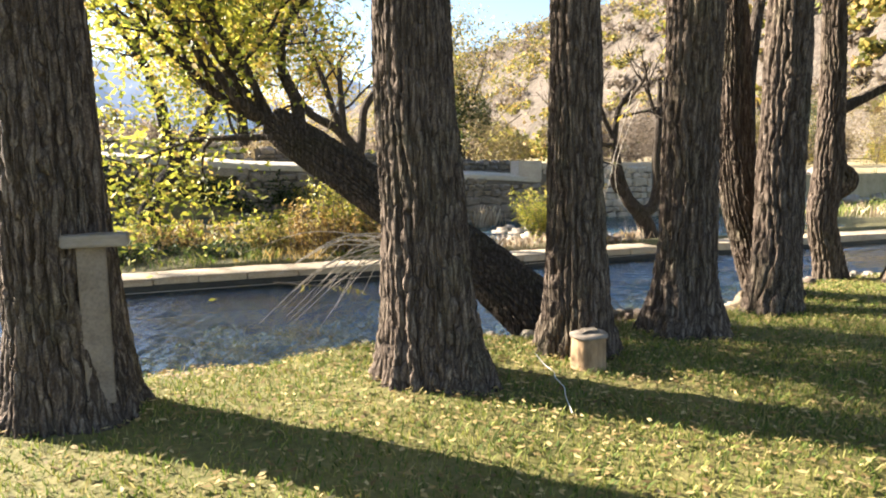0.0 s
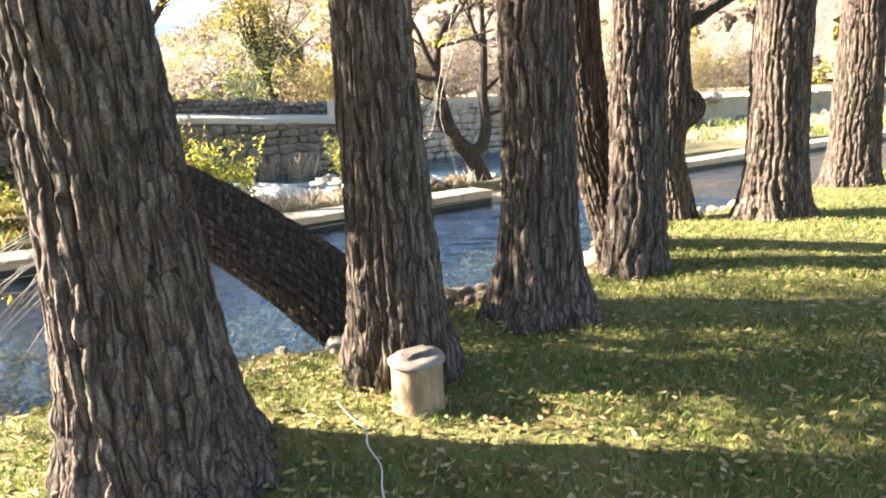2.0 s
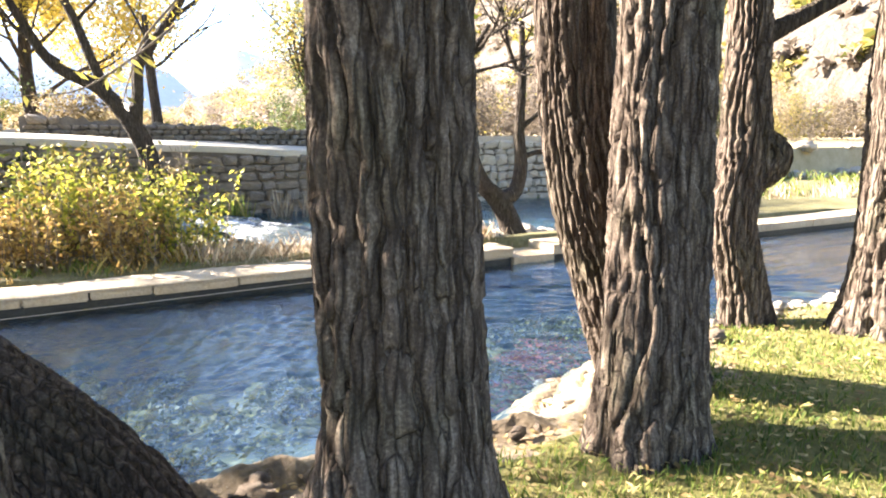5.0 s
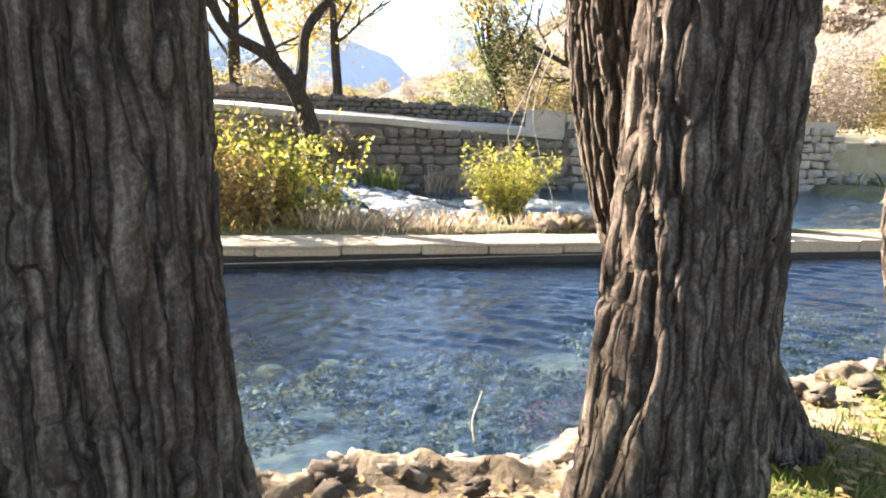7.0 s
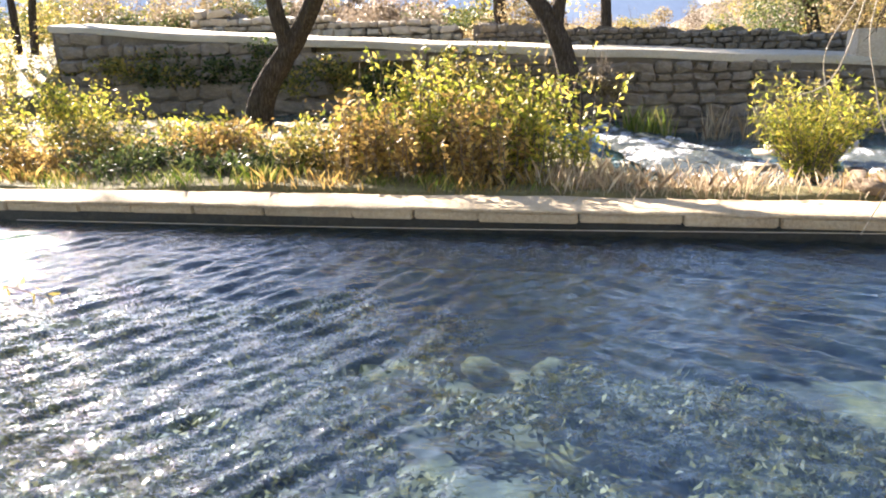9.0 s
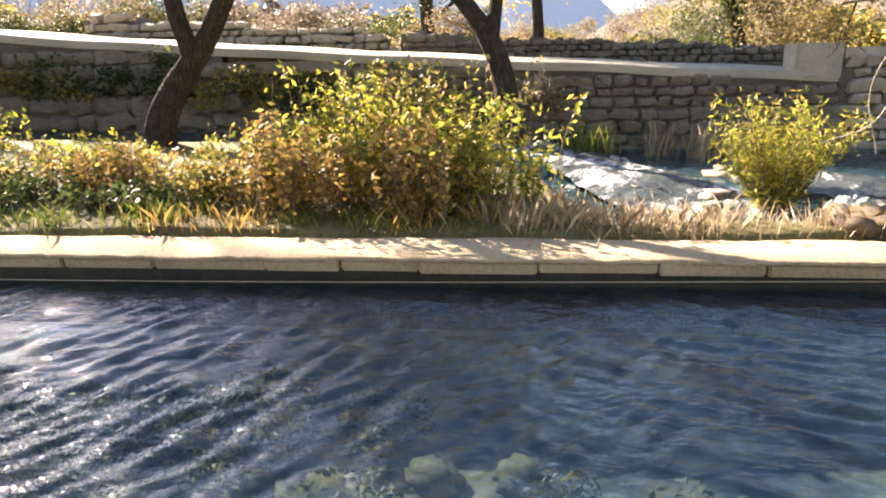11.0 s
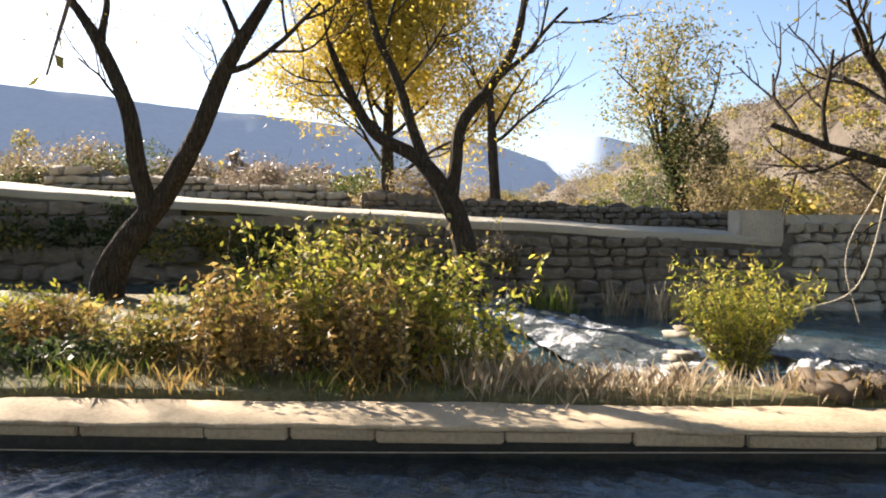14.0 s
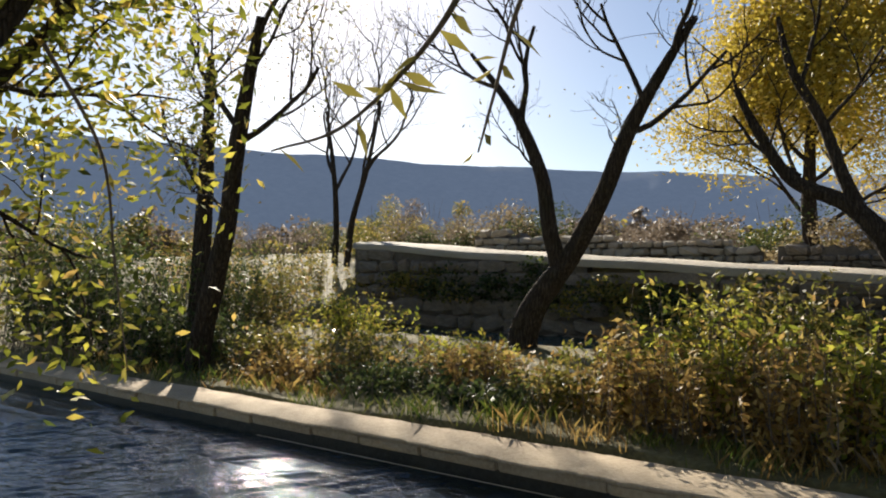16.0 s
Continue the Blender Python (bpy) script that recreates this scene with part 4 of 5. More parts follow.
for k in range(90):
    x = g.uniform(-1.5, 9.5)
    y = float(shore(x)) - g.uniform(-0.25, 0.35)
    s = g.uniform(0.03, 0.10)
    st = new("bank_stone", g.choice(bank_meshes))
    st.location, st.scale, st.rotation_euler = (x, y, ground_z(x, y) + s * 0.12), (s * 1.5, s, s * 0.55), (g.uniform(-0.3, 0.3), g.uniform(-0.3, 0.3), g.uniform(0, 6))
    tagged(st, "pale stone at the water's edge of the bank", "stone", "water edge stones")

rubble_meshes = [stone_mesh(140 + k, 0.12, 0.22, 2) for k in range(6)]
for m in rubble_meshes:
    m.materials.append(RUBBLE)
for k in range(50):
    x = g.uniform(3.75, 7.6)
    y = float(np.interp(x, [3.7, 4.4, 5.2, 6.2, 7.6], [5.22, 5.36, 5.5, 5.72, 6.0])) + g.gauss(0, 0.10)
    s = g.uniform(0.03, 0.10)
    st = new("rubble_stone", g.choice(rubble_meshes))
    st.location, st.scale, st.rotation_euler = (x, y, ground_z(x, y) + s * 0.2 + 0.03), (s * 1.4, s, s * 0.75), (g.uniform(-0.4, 0.4), g.uniform(-0.4, 0.4), g.uniform(0, 6))
    tagged(st, "brown rough stone heaped along the lawn's edge", "stone", "edge rubble")

# ---------------------------------------------------------------- canal weeds and stones on the bed
bed_meshes = [m.copy() for m in bank_meshes]
for m in bed_meshes:
    m.materials[0] = ALGAE
for k in range(46):
    x, y = g.uniform(-2, 11), g.uniform(6.9, 10.2)
    s = g.uniform(0.18, 0.5)
    st = new("bed_stone", g.choice(bed_meshes))
    st.location, st.scale, st.rotation_euler = (x, y, ground_z(x, y) + 0.05), (s * 1.3, s, s * 0.5), (g.uniform(-0.2, 0.2), g.uniform(-0.2, 0.2), g.uniform(0, 6))
    tagged(st, "algae-covered stone lying on the canal bed under water", "stone", "bed stones")
for k in range(34):
    x, y = g.uniform(0.5, 11), g.uniform(6.7, 9.9)
    z = ground_z(x, y)
    red = y < 7.2 and g.random() < 0.5
    w = thing("water_weed", (x, y, z), "reddish underwater weed near the bank" if red else "green underwater weed on the canal bed", "water plant", "weeds")
    pts = clump((x, y, z), (g.uniform(0.7, 1.5), g.uniform(0.5, 1.0), 0.42 if y > 6.9 else 0.3), 2400, 900 + k)
    pts[:, 2] = np.minimum(pts[:, 2], WATER_Z - 0.06)
    v, f = leaf_cloud(pts, 0.065, 950 + k, ratio=0.45)
    v[:, 2] = np.where(v[:, 2] > WATER_Z - 0.12, WATER_Z - 0.12 - 0.35 * (v[:, 2] - WATER_Z + 0.12), v[:, 2])
    tagged(part("frond", v, f, WEED_RED if red else WEED, w), kind="stuff")

# ---------------------------------------------------------------- island trees
t = thing("tree", (-0.2, 16.0, -0.3), "dark two-stemmed bare-limbed tree on the island", "tree")
part("trunk", *trunk_data([(-0.58, 16, -0.5), (-0.5, 16, 0.3), (-0.18, 16, 0.95), (0.34, 16.1, 1.65), (0.82, 16.1, 2.5), (1.27, 16.2, 3.6), (1.72, 16.3, 4.4), (2.22, 16.4, 5.2)], [0.27, 0.23, 0.19, 0.15, 0.13, 0.12, 0.085, 0.05], 51, 0.1, depth=0.014, step=0.04, sides=60), BARK_DARK, t)
part("stem", *trunk_data([(-0.13, 16.05, 0.95), (0.1, 16.05, 1.35), (-0.03, 16.0, 2.05), (-0.15, 15.95, 2.9), (-0.5, 15.9, 3.8), (-0.95, 15.9, 4.5), (-1.5, 15.9, 5.2)], [0.15, 0.14, 0.125, 0.11, 0.09, 0.06, 0.03], 52, depth=0.010, step=0.04, sides=50), BARK_DARK, t)
crown(t, [((1.27, 16.2, 3.5), (0.9, 0.2, 0.1), 1.8, 0.05), ((1.92, 16.3, 4.7), (0.3, 0.1, 1), 1.6, 0.05), ((-0.5, 15.9, 3.7), (0.1, 0.2, 1), 1.9, 0.06), ((-0.95, 15.9, 4.5), (-0.9, 0.1, 0.4), 1.5, 0.04), ((0.92, 16.1, 2.8), (0.3, 0.3, 0.8), 1.1, 0.03),
          ((1.47, 16.2, 4.0), (-0.2, -0.1, 1), 1.7, 0.045), ((-0.2, 15.95, 3.0), (-0.8, 0.2, 0.6), 1.1, 0.025)], LEAF_OLIVE, 53, 260, 0.07, 0.25, 3)
t = thing("tree", (4.8, 17.5, -0.3), "golden-leaved tree with three dark limbs at the wall foot", "tree")
part("trunk", *trunk_data([(5.15, 17.5, -0.6), (5, 17.5, 0.2), (4.85, 17.5, 1.0), (4.6, 17.5, 1.65), (4.1, 17.5, 2.3), (3.35, 17.5, 2.75), (2.9, 17.5, 3.5), (2.55, 17.5, 4.3)], [0.26, 0.21, 0.19, 0.17, 0.12, 0.09, 0.075, 0.04], 54, 0.1, depth=0.012, step=0.04, sides=60), BARK_DARK, t)
part("stem", *trunk_data([(4.65, 17.5, 1.55), (4.73, 17.5, 2.2), (4.83, 17.5, 2.9), (5.35, 17.6, 3.6), (5.75, 17.6, 4.3), (5.95, 17.7, 5.4)], [0.13, 0.115, 0.105, 0.09, 0.07, 0.04], 55, depth=0.01, step=0.04, sides=50), BARK_DARK, t)
part("stem", *trunk_data([(4.25, 17.5, 2.15), (4, 17.55, 2.8), (3.75, 17.6, 3.6), (3.35, 17.6, 4.5), (3.15, 17.7, 5.4)], [0.10, 0.09, 0.075, 0.06, 0.03], 56, depth=0.01, step=0.04, sides=44), BARK_DARK, t)
crown(t, [((5.45, 17.6, 3.7), (0.9, 0.1, 0.45), 1.7, 0.05), ((5.85, 17.6, 4.6), (0.3, 0, 1), 1.6, 0.05), ((3.45, 17.5, 2.8), (-0.9, 0.1, 0.25), 1.5, 0.045), ((2.75, 17.5, 3.8), (-0.5, 0.2, 0.8), 1.4, 0.035), ((3.45, 17.6, 4.2), (0.3, 0.2, 1), 1.5, 0.04),
          ((4.83, 17.5, 2.9), (0.5, 0.2, 0.3), 1.0, 0.02), ((3.75, 17.6, 3.5), (0.6, 0.3, 0.8), 1.4, 0.035)], LEAF_YELLOW, 57, 1600, 0.07, 0.25, 3)
t = thing("tree", (10.4, 12.9, -0.35), "dark gnarled waterside tree with a low fork and bare limbs", "tree")
part("trunk", *trunk_data([(10.6, 12.85, -0.7), (10.45, 12.9, -0.2), (10.2, 12.9, 0.25), (9.85, 12.9, 0.6), (9.62, 12.95, 1.2), (9.5, 13.0, 1.9)], [0.26, 0.21, 0.18, 0.145, 0.12, 0.09], 58, 0.1, depth=0.016, step=0.03, sides=70), BARK_DARK, t)
part("stem", *trunk_data([(10.25, 12.9, 0.25), (10.55, 12.9, 0.4), (10.68, 12.9, 0.85), (10.66, 12.95, 1.5), (10.75, 13.0, 2.4), (10.8, 13.1, 3.4)], [0.16, 0.14, 0.12, 0.095, 0.07, 0.04], 59, depth=0.012, step=0.03, sides=50), BARK_DARK, t)
part("stub", *trunk_data([(9.72, 12.9, 0.75), (9.45, 12.8, 0.9), (9.3, 12.75, 1.15)], [0.11, 0.09, 0.05], 60, depth=0.012, sides=44), BARK_DARK, t)
crown(t, [((9.5, 13.0, 1.85), (0.2, 0.1, 1), 1.5, 0.08), ((9.5, 13.0, 1.8), (-0.9, 0.1, 0.2), 1.5, 0.06), ((9.52, 13.0, 1.9), (-0.5, 0.2, 0.8), 1.5, 0.06), ((10.66, 12.95, 1.5), (0.8, 0.1, 0.5), 1.3, 0.05), ((10.75, 13.0, 2.4), (-0.4, 0.1, 0.9), 1.4, 0.05),
          ((9.6, 12.95, 1.3), (-0.8, -0.3, 0.1), 0.9, 0.03), ((10.7, 12.9, 1.0), (0.9, -0.2, 0.4), 1.2, 0.05)], LEAF_OLIVE, 61, 350, 0.07, 0.25, 3, rise=0.06)
# trees at the far end of the curb
t = thing("tree", (-4.3, 12.4, -0.3), "slim dark tree behind the curb with sparse small leaves", "tree")
part("trunk", *trunk_data([(-4.45, 12.4, -0.6), (-4.2, 12.4, 0.4), (-3.6, 12.35, 1.9), (-3.25, 12.3, 3.4), (-2.8, 12.3, 5.0)], [0.20, 0.17, 0.14, 0.12, 0.06], 62, 0.08, depth=0.012, step=0.04, sides=54), BARK_DARK, t)
crown(t, [((-3.3, 12.3, 3.2), (0.7, 0.3, 0.8), 1.7, 0.05), ((-3.25, 12.3, 3.4), (-0.6, 0.1, 0.9), 1.8, 0.05), ((-3.5, 12.35, 2.2), (-0.7, -0.2, 0.4), 1.4, 0.03), ((-2.8, 12.3, 4.8), (0.2, 0.2, 1), 1.5, 0.04), ((-3.0, 12.3, 4.2), (0.8, -0.2, 0.4), 1.5, 0.03)], LEAF_OLIVE, 63, 1500, 0.07, 0.22, 3)
t = thing("tree", (-6.0, 13.6, -0.3), "bare forked tree standing in the undergrowth", "tree")
part("trunk", *trunk_data([(-6.1, 13.6, -0.6), (-6.0, 13.6, 1.5), (-5.9, 13.6, 3.2), (-5.8, 13.6, 5.4)], [0.20, 0.16, 0.13, 0.06], 64, 0.08, depth=0.012, step=0.04, sides=54), BARK_DARK, t)
crown(t, [((-5.95, 13.6, 2.6), (-0.7, 0.2, 0.9), 1.8, 0.06), ((-5.9, 13.6, 3.4), (0.6, 0.2, 0.9), 1.7, 0.05), ((-5.9, 13.6, 2.9), (0.8, -0.3, 0.5), 1.5, 0.04)], LEAF_OLIVE, 65, 1500, 0.07, 0.25, 3)

# ---------------------------------------------------------------- trees behind the path
t = thing("tree", (5.67, 24, 1.5), "thin bare dead tree behind the low wall", "tree")
part("trunk", *trunk_data([(5.7, 24, 1.2), (5.68, 24, 2.2), (5.6, 24, 3.4), (5.55, 24, 4.8)], [0.17, 0.13, 0.12, 0.07], 66, depth=0.01, step=0.06, sides=40), BARK_DARK, t)
crown(t, [((5.6, 24, 3.3), (0.9, 0, 0.45), 2.2, 0.05), ((5.6, 24, 3.6), (0.5, 0.1, 0.9), 2.0, 0.045), ((5.55, 24, 4.2), (-0.6, 0, 0.9), 1.6, 0.04)], LEAF_OLIVE, 67, 0, depth=2)
t = thing("tree", (12.2, 28.9, 1.4), "olive tree with a dark ivy mass behind the path", "tree")
part("trunk", *trunk_data([(12.4, 28.9, 1.0), (12.1, 28.9, 2.2), (11.7, 28.9, 3.4), (11.5, 28.9, 5.0)], [0.24, 0.18, 0.14, 0.08], 68, depth=0.01, step=0.06, sides=40), BARK_DARK, t)
crown(t, [((12.0, 28.9, 2.4), (-0.9, 0, 0.7), 2.6, 0.08), ((11.7, 28.9, 3.3), (-0.6, 0.1, 0.9), 2.6, 0.08), ((11.9, 28.9, 3.0), (0.7, 0.1, 0.9), 2.6, 0.08), ((11.5, 28.9, 4.6), (0.1, 0, 1), 2.2, 0.06)], LEAF_OLIVE, 69, 5200, 0.15, 0.5, 3)
tagged(part("ivy", *leaf_cloud(clump((12.6, 28.8, 2.2), (1.5, 1.5, 3.4), 3500, 70), 0.16, 71), LEAF_DARK, t, "dark green ivy"), kind="stuff")
t = thing("poplar_tree", (2.5, 27.5, 1.6), "rounded golden-yellow tree behind the path", "tree")
part("trunk", *trunk_data([(2.5, 27.5, 1.2), (2.4, 27.5, 3.2), (2.5, 27.5, 6.0)], [0.25, 0.2, 0.1], 72, depth=0.01, step=0.08, sides=40), BARK_DARK, t)
crown(t, [((2.45, 27.5, 2.3 + 0.55 * k), (math.cos(k * 2.4), math.sin(k * 2.4), 0.8), 3.3 - 0.14 * k, 0.07) for k in range(9)], LEAF_YELLOW, 73, 60000, 0.14, 0.5, 3)
t = thing("tree", (-12.7, 24, 2.4), "bare twin-stemmed tree beside the far end of the path", "tree")
part("trunk", *trunk_data([(-12.8, 24, 1.6), (-12.75, 24, 3.4), (-12.9, 24, 5.2), (-13.3, 24, 7.5)], [0.12, 0.1, 0.085, 0.05], 74, depth=0.01, step=0.08, sides=40), BARK_DARK, t)
part("stem", *trunk_data([(-12.2, 24, 1.6), (-11.9, 24, 3.4), (-11.2, 24, 5.2), (-10.6, 24, 7.5)], [0.12, 0.1, 0.075, 0.045], 75, depth=0.01, step=0.08, sides=40), BARK_DARK, t)
crown(t, [((-12.9, 24, 5), (-0.7, 0, 0.8), 3.2, 0.07), ((-12.8, 24, 4.4), (0.3, 0.3, 1), 3.2, 0.07), ((-11.3, 24, 5), (0.8, 0, 0.7), 3.2, 0.07), ((-11.6, 24, 4.3), (-0.2, 0.4, 1), 3.0, 0.06), ((-13.2, 24, 7.2), (0, 0, 1), 2.4, 0.05), ((-10.7, 24, 7.2), (0.2, 0, 1), 2.4, 0.05)], LEAF_OLIVE, 76, 500, 0.12, 0.3, 3, split=4)

# ---------------------------------------------------------------- hedges and far woods
g = random.Random(21)
FAR = [LEAF_OLIVE, LEAF_RUST, LEAF_HILL, LEAF_DARK, LEAF_HILL, LEAF_RUST, LEAF_DARK, LEAF_HILL]
NAMES = {LEAF_HILL: "bare grey-brown scrub bush behind the path", LEAF_OLIVE: "olive-green scrub bush behind the path", LEAF_RUST: "rust-brown autumn bush behind the path", LEAF_DARK: "dark evergreen bush behind the path", LEAF_BROWN: "brown withered bush behind the path"}
k = 0
for x in np.arange(-26, 44, 1.7):
    m = g.choice(FAR)
    y = g.uniform(24.5, 31) + max(0, -x) * 0.15
    if 3.2 < x < 9.8:
        y = g.uniform(38, 46)
    h = g.uniform(1.6, 3.0) * (0.95 if x < 2 else 1.8 if x > 13 else 0.8)
    bush("bush", (float(x), y, ground_z(x, y) - 0.1), (g.uniform(1.8, 3.0), 2.0, h), m, 2000 + k, 4200, 0.11, NAMES[m], 8, group="hedge behind the path")
    k += 1
for ring, (dist, count, high) in enumerate(((55, 34, 4.0), (95, 40, 6.0), (150, 46, 8.0))):
    pts, rust = [], []
    for j in range(count):
        az = radians(-100 + 200 * (j + g.random()) / count)
        x, y = 5 - math.sin(az) * dist, 6 + math.cos(az) * dist * (0.9 + 0.2 * g.random())
        if y < 24:
            continue
        lower = 0.45 if -14 < math.degrees(az) < 6 else 1.0
        c = clump((x, y, ground_z(x, y)), (dist * 0.07, dist * 0.05, high * lower * g.uniform(0.6, 1.1)), 900, 4000 + ring * 100 + j)
        (pts if g.random() < 0.5 else rust).append(c)
    for cloud, m, lab in ((pts, LEAF_OLIVE, "far olive-green woods along the valley"), (rust, LEAF_HILL, "far russet woods along the valley")):
        tagged(mesh("woods", *leaf_cloud(np.vstack(cloud), 0.0065 * dist + 0.05, 4400 + ring, ratio=0.7), m), lab, "woods", kind="stuff")
# scrub on the brown hillside
pts = []
for j in range(640):
    az, f = radians(g.uniform(-100, -8)), g.random()
    dist = np.interp(math.degrees(az), [-120, -75, -55, -40, -30, -22, -16, -10, -5], [160, 170, 200, 240, 300, 380, 460, 560, 620]) - 130 * (1 - f)
    el = np.interp(math.degrees(az), [-120, -75, -55, -40, -30, -22, -16, -10, -5], [14, 17, 17.5, 14.5, 11.5, 9, 6.6, 3.6, 1.4])
    top = math.tan(radians(el)) * (dist + 130 * (1 - f)) * f ** 0.75
    pts.append(clump((5 - math.sin(az) * dist, 6 + math.cos(az) * dist, top), (dist * 0.035, dist * 0.03, dist * 0.022), 190, 5000 + j))
half = len(pts) // 2
tagged(mesh("hill_scrub", *leaf_cloud(np.vstack(pts[:half]), 1.1, 5500, ratio=0.7), LEAF_HILL), "bare russet scrub scattered over the hillside", "scrub", kind="stuff")
tagged(mesh("hill_scrub", *leaf_cloud(np.vstack(pts[half:]), 1.1, 5501, ratio=0.7), LEAF_OLIVE), "olive scrub scattered over the hillside", "scrub", kind="stuff")

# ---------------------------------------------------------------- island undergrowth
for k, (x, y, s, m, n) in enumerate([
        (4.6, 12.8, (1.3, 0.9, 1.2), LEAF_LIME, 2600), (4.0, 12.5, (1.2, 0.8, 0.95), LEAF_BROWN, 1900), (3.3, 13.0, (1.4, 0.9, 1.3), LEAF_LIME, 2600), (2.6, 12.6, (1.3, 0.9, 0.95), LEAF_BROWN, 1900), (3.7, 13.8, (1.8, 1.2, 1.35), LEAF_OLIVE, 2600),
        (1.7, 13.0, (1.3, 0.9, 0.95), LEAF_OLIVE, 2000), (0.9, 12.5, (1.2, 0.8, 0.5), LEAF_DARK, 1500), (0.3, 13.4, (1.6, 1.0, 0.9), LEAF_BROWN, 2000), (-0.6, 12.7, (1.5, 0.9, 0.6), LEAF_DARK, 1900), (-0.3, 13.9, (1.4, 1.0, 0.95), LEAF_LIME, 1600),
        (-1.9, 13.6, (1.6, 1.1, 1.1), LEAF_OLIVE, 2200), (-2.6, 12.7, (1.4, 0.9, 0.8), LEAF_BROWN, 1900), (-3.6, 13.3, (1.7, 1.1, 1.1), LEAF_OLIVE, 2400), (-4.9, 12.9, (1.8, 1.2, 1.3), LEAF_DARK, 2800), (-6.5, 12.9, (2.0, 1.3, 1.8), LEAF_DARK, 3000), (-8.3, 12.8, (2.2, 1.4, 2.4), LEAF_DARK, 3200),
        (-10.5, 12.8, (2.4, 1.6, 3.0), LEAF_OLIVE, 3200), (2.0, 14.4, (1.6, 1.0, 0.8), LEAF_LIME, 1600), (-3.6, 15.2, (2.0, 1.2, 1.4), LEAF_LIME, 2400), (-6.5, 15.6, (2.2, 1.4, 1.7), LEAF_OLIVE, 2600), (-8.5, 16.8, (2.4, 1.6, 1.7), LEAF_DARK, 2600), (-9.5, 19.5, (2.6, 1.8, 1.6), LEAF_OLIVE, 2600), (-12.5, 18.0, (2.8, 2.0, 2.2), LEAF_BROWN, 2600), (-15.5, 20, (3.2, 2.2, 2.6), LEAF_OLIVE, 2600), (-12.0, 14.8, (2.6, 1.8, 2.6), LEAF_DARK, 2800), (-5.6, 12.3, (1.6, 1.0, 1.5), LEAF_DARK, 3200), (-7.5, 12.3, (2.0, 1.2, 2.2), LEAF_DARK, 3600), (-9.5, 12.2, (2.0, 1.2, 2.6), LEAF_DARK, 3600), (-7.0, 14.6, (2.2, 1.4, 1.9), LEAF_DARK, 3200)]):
    # LEAF_DARK bushes here: the darker leaf colour also paints the shade over them.
    lab = {LEAF_BROWN: "brown autumn bush with withered leaves behind the curb", LEAF_LIME: "leggy yellow-green bush growing behind the curb", LEAF_OLIVE: "tangled olive and brown bush behind the curb", LEAF_DARK: "dark green bush behind the curb, with shade in its leaf colour"}[m]
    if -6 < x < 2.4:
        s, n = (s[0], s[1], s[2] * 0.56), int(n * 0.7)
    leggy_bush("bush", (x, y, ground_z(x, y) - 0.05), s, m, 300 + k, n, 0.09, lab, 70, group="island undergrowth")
fan_bush("willow_bush", (7.85, 13.3, -0.42), 1.32, LEAF_LIME, 350, 7000, 0.08, "round yellow-green willow bush standing in the cascade")
bush("bush", (5.6, 18.4, 0.3), (0.9, 0.6, 0.9), LEAF_RUST, 351, 900, 0.08, "straw-coloured bush growing on the wall", 20)
for k, (x, z, w) in enumerate([(-5.2, 1.4, 1.7), (-3.4, 1.35, 1.6), (-1.9, 1.3, 1.5), (-0.3, 1.15, 1.5), (1.4, 1.05, 1.4), (2.8, 0.8, 1.3), (3.8, 0.7, 1.1)]):
    b = thing("ivy", (x, WALL_Y - 0.15, z), "dark ivy hanging over the edge of the wall", "ivy", "wall ivy")
    p = clump((x, WALL_Y - 0.2, z - 0.7), (w, 0.45, 0.95), 1100, 370 + k)
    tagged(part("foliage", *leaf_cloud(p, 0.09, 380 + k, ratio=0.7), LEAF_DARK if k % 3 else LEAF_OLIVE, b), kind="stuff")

# dry stalks and tall grass on the island and beside the curb
g2 = np.random.default_rng(31)


def tuft(name, x, y, count, spread, height, material, label, seed, width=0.012, lean=0.4, group=""):
    gg = np.random.default_rng(seed)
    px, py = x + gg.normal(size=count) * spread, y + gg.normal(size=count) * spread
    c = np.stack([px, py, ground_height(px, py) - 0.02], -1)
    c[:, 2] = np.maximum(c[:, 2], STREAM_Z - 0.1)
    b = thing(name, (x, y, ground_z(x, y)), label, "grass", group)
    tagged(part("grass", *blades(c, height, seed + 1, width, lean), material, b), kind="stuff")


for k in range(26):
    tuft("dry_grass", g2.uniform(4.9, 7.4), g2.uniform(11.7, 12.9), 60, 0.22, g2.uniform(0.12, 0.26), REED, "dry straw-coloured stalks behind the curb", 600 + k, 0.006, 0.8, group="dry stalks")
for k in range(60):
    tuft("grass_tuft", g2.uniform(-9, 5.2), g2.uniform(11.62, 12.3), int(g2.uniform(25, 80)), g2.uniform(0.1, 0.25), g2.uniform(0.07, 0.2), (GRASS, LEAF_DARK, GRASS, LEAF_BROWN)[k % 4], "rough low grass growing behind the curb", 660 + k, 0.01, 0.9, group="curb grass")
for k, (x, y) in enumerate([(6.1, 17.4), (6.5, 17.2), (7.6, 18.0), (8.2, 17.7), (8.7, 17.9)]):
    tuft("grass_tuft", x, y, 70, 0.14, 0.55, GRASS if k < 2 else REED, "tall grass tuft at the stream's edge", 720 + k, group="stream tufts")

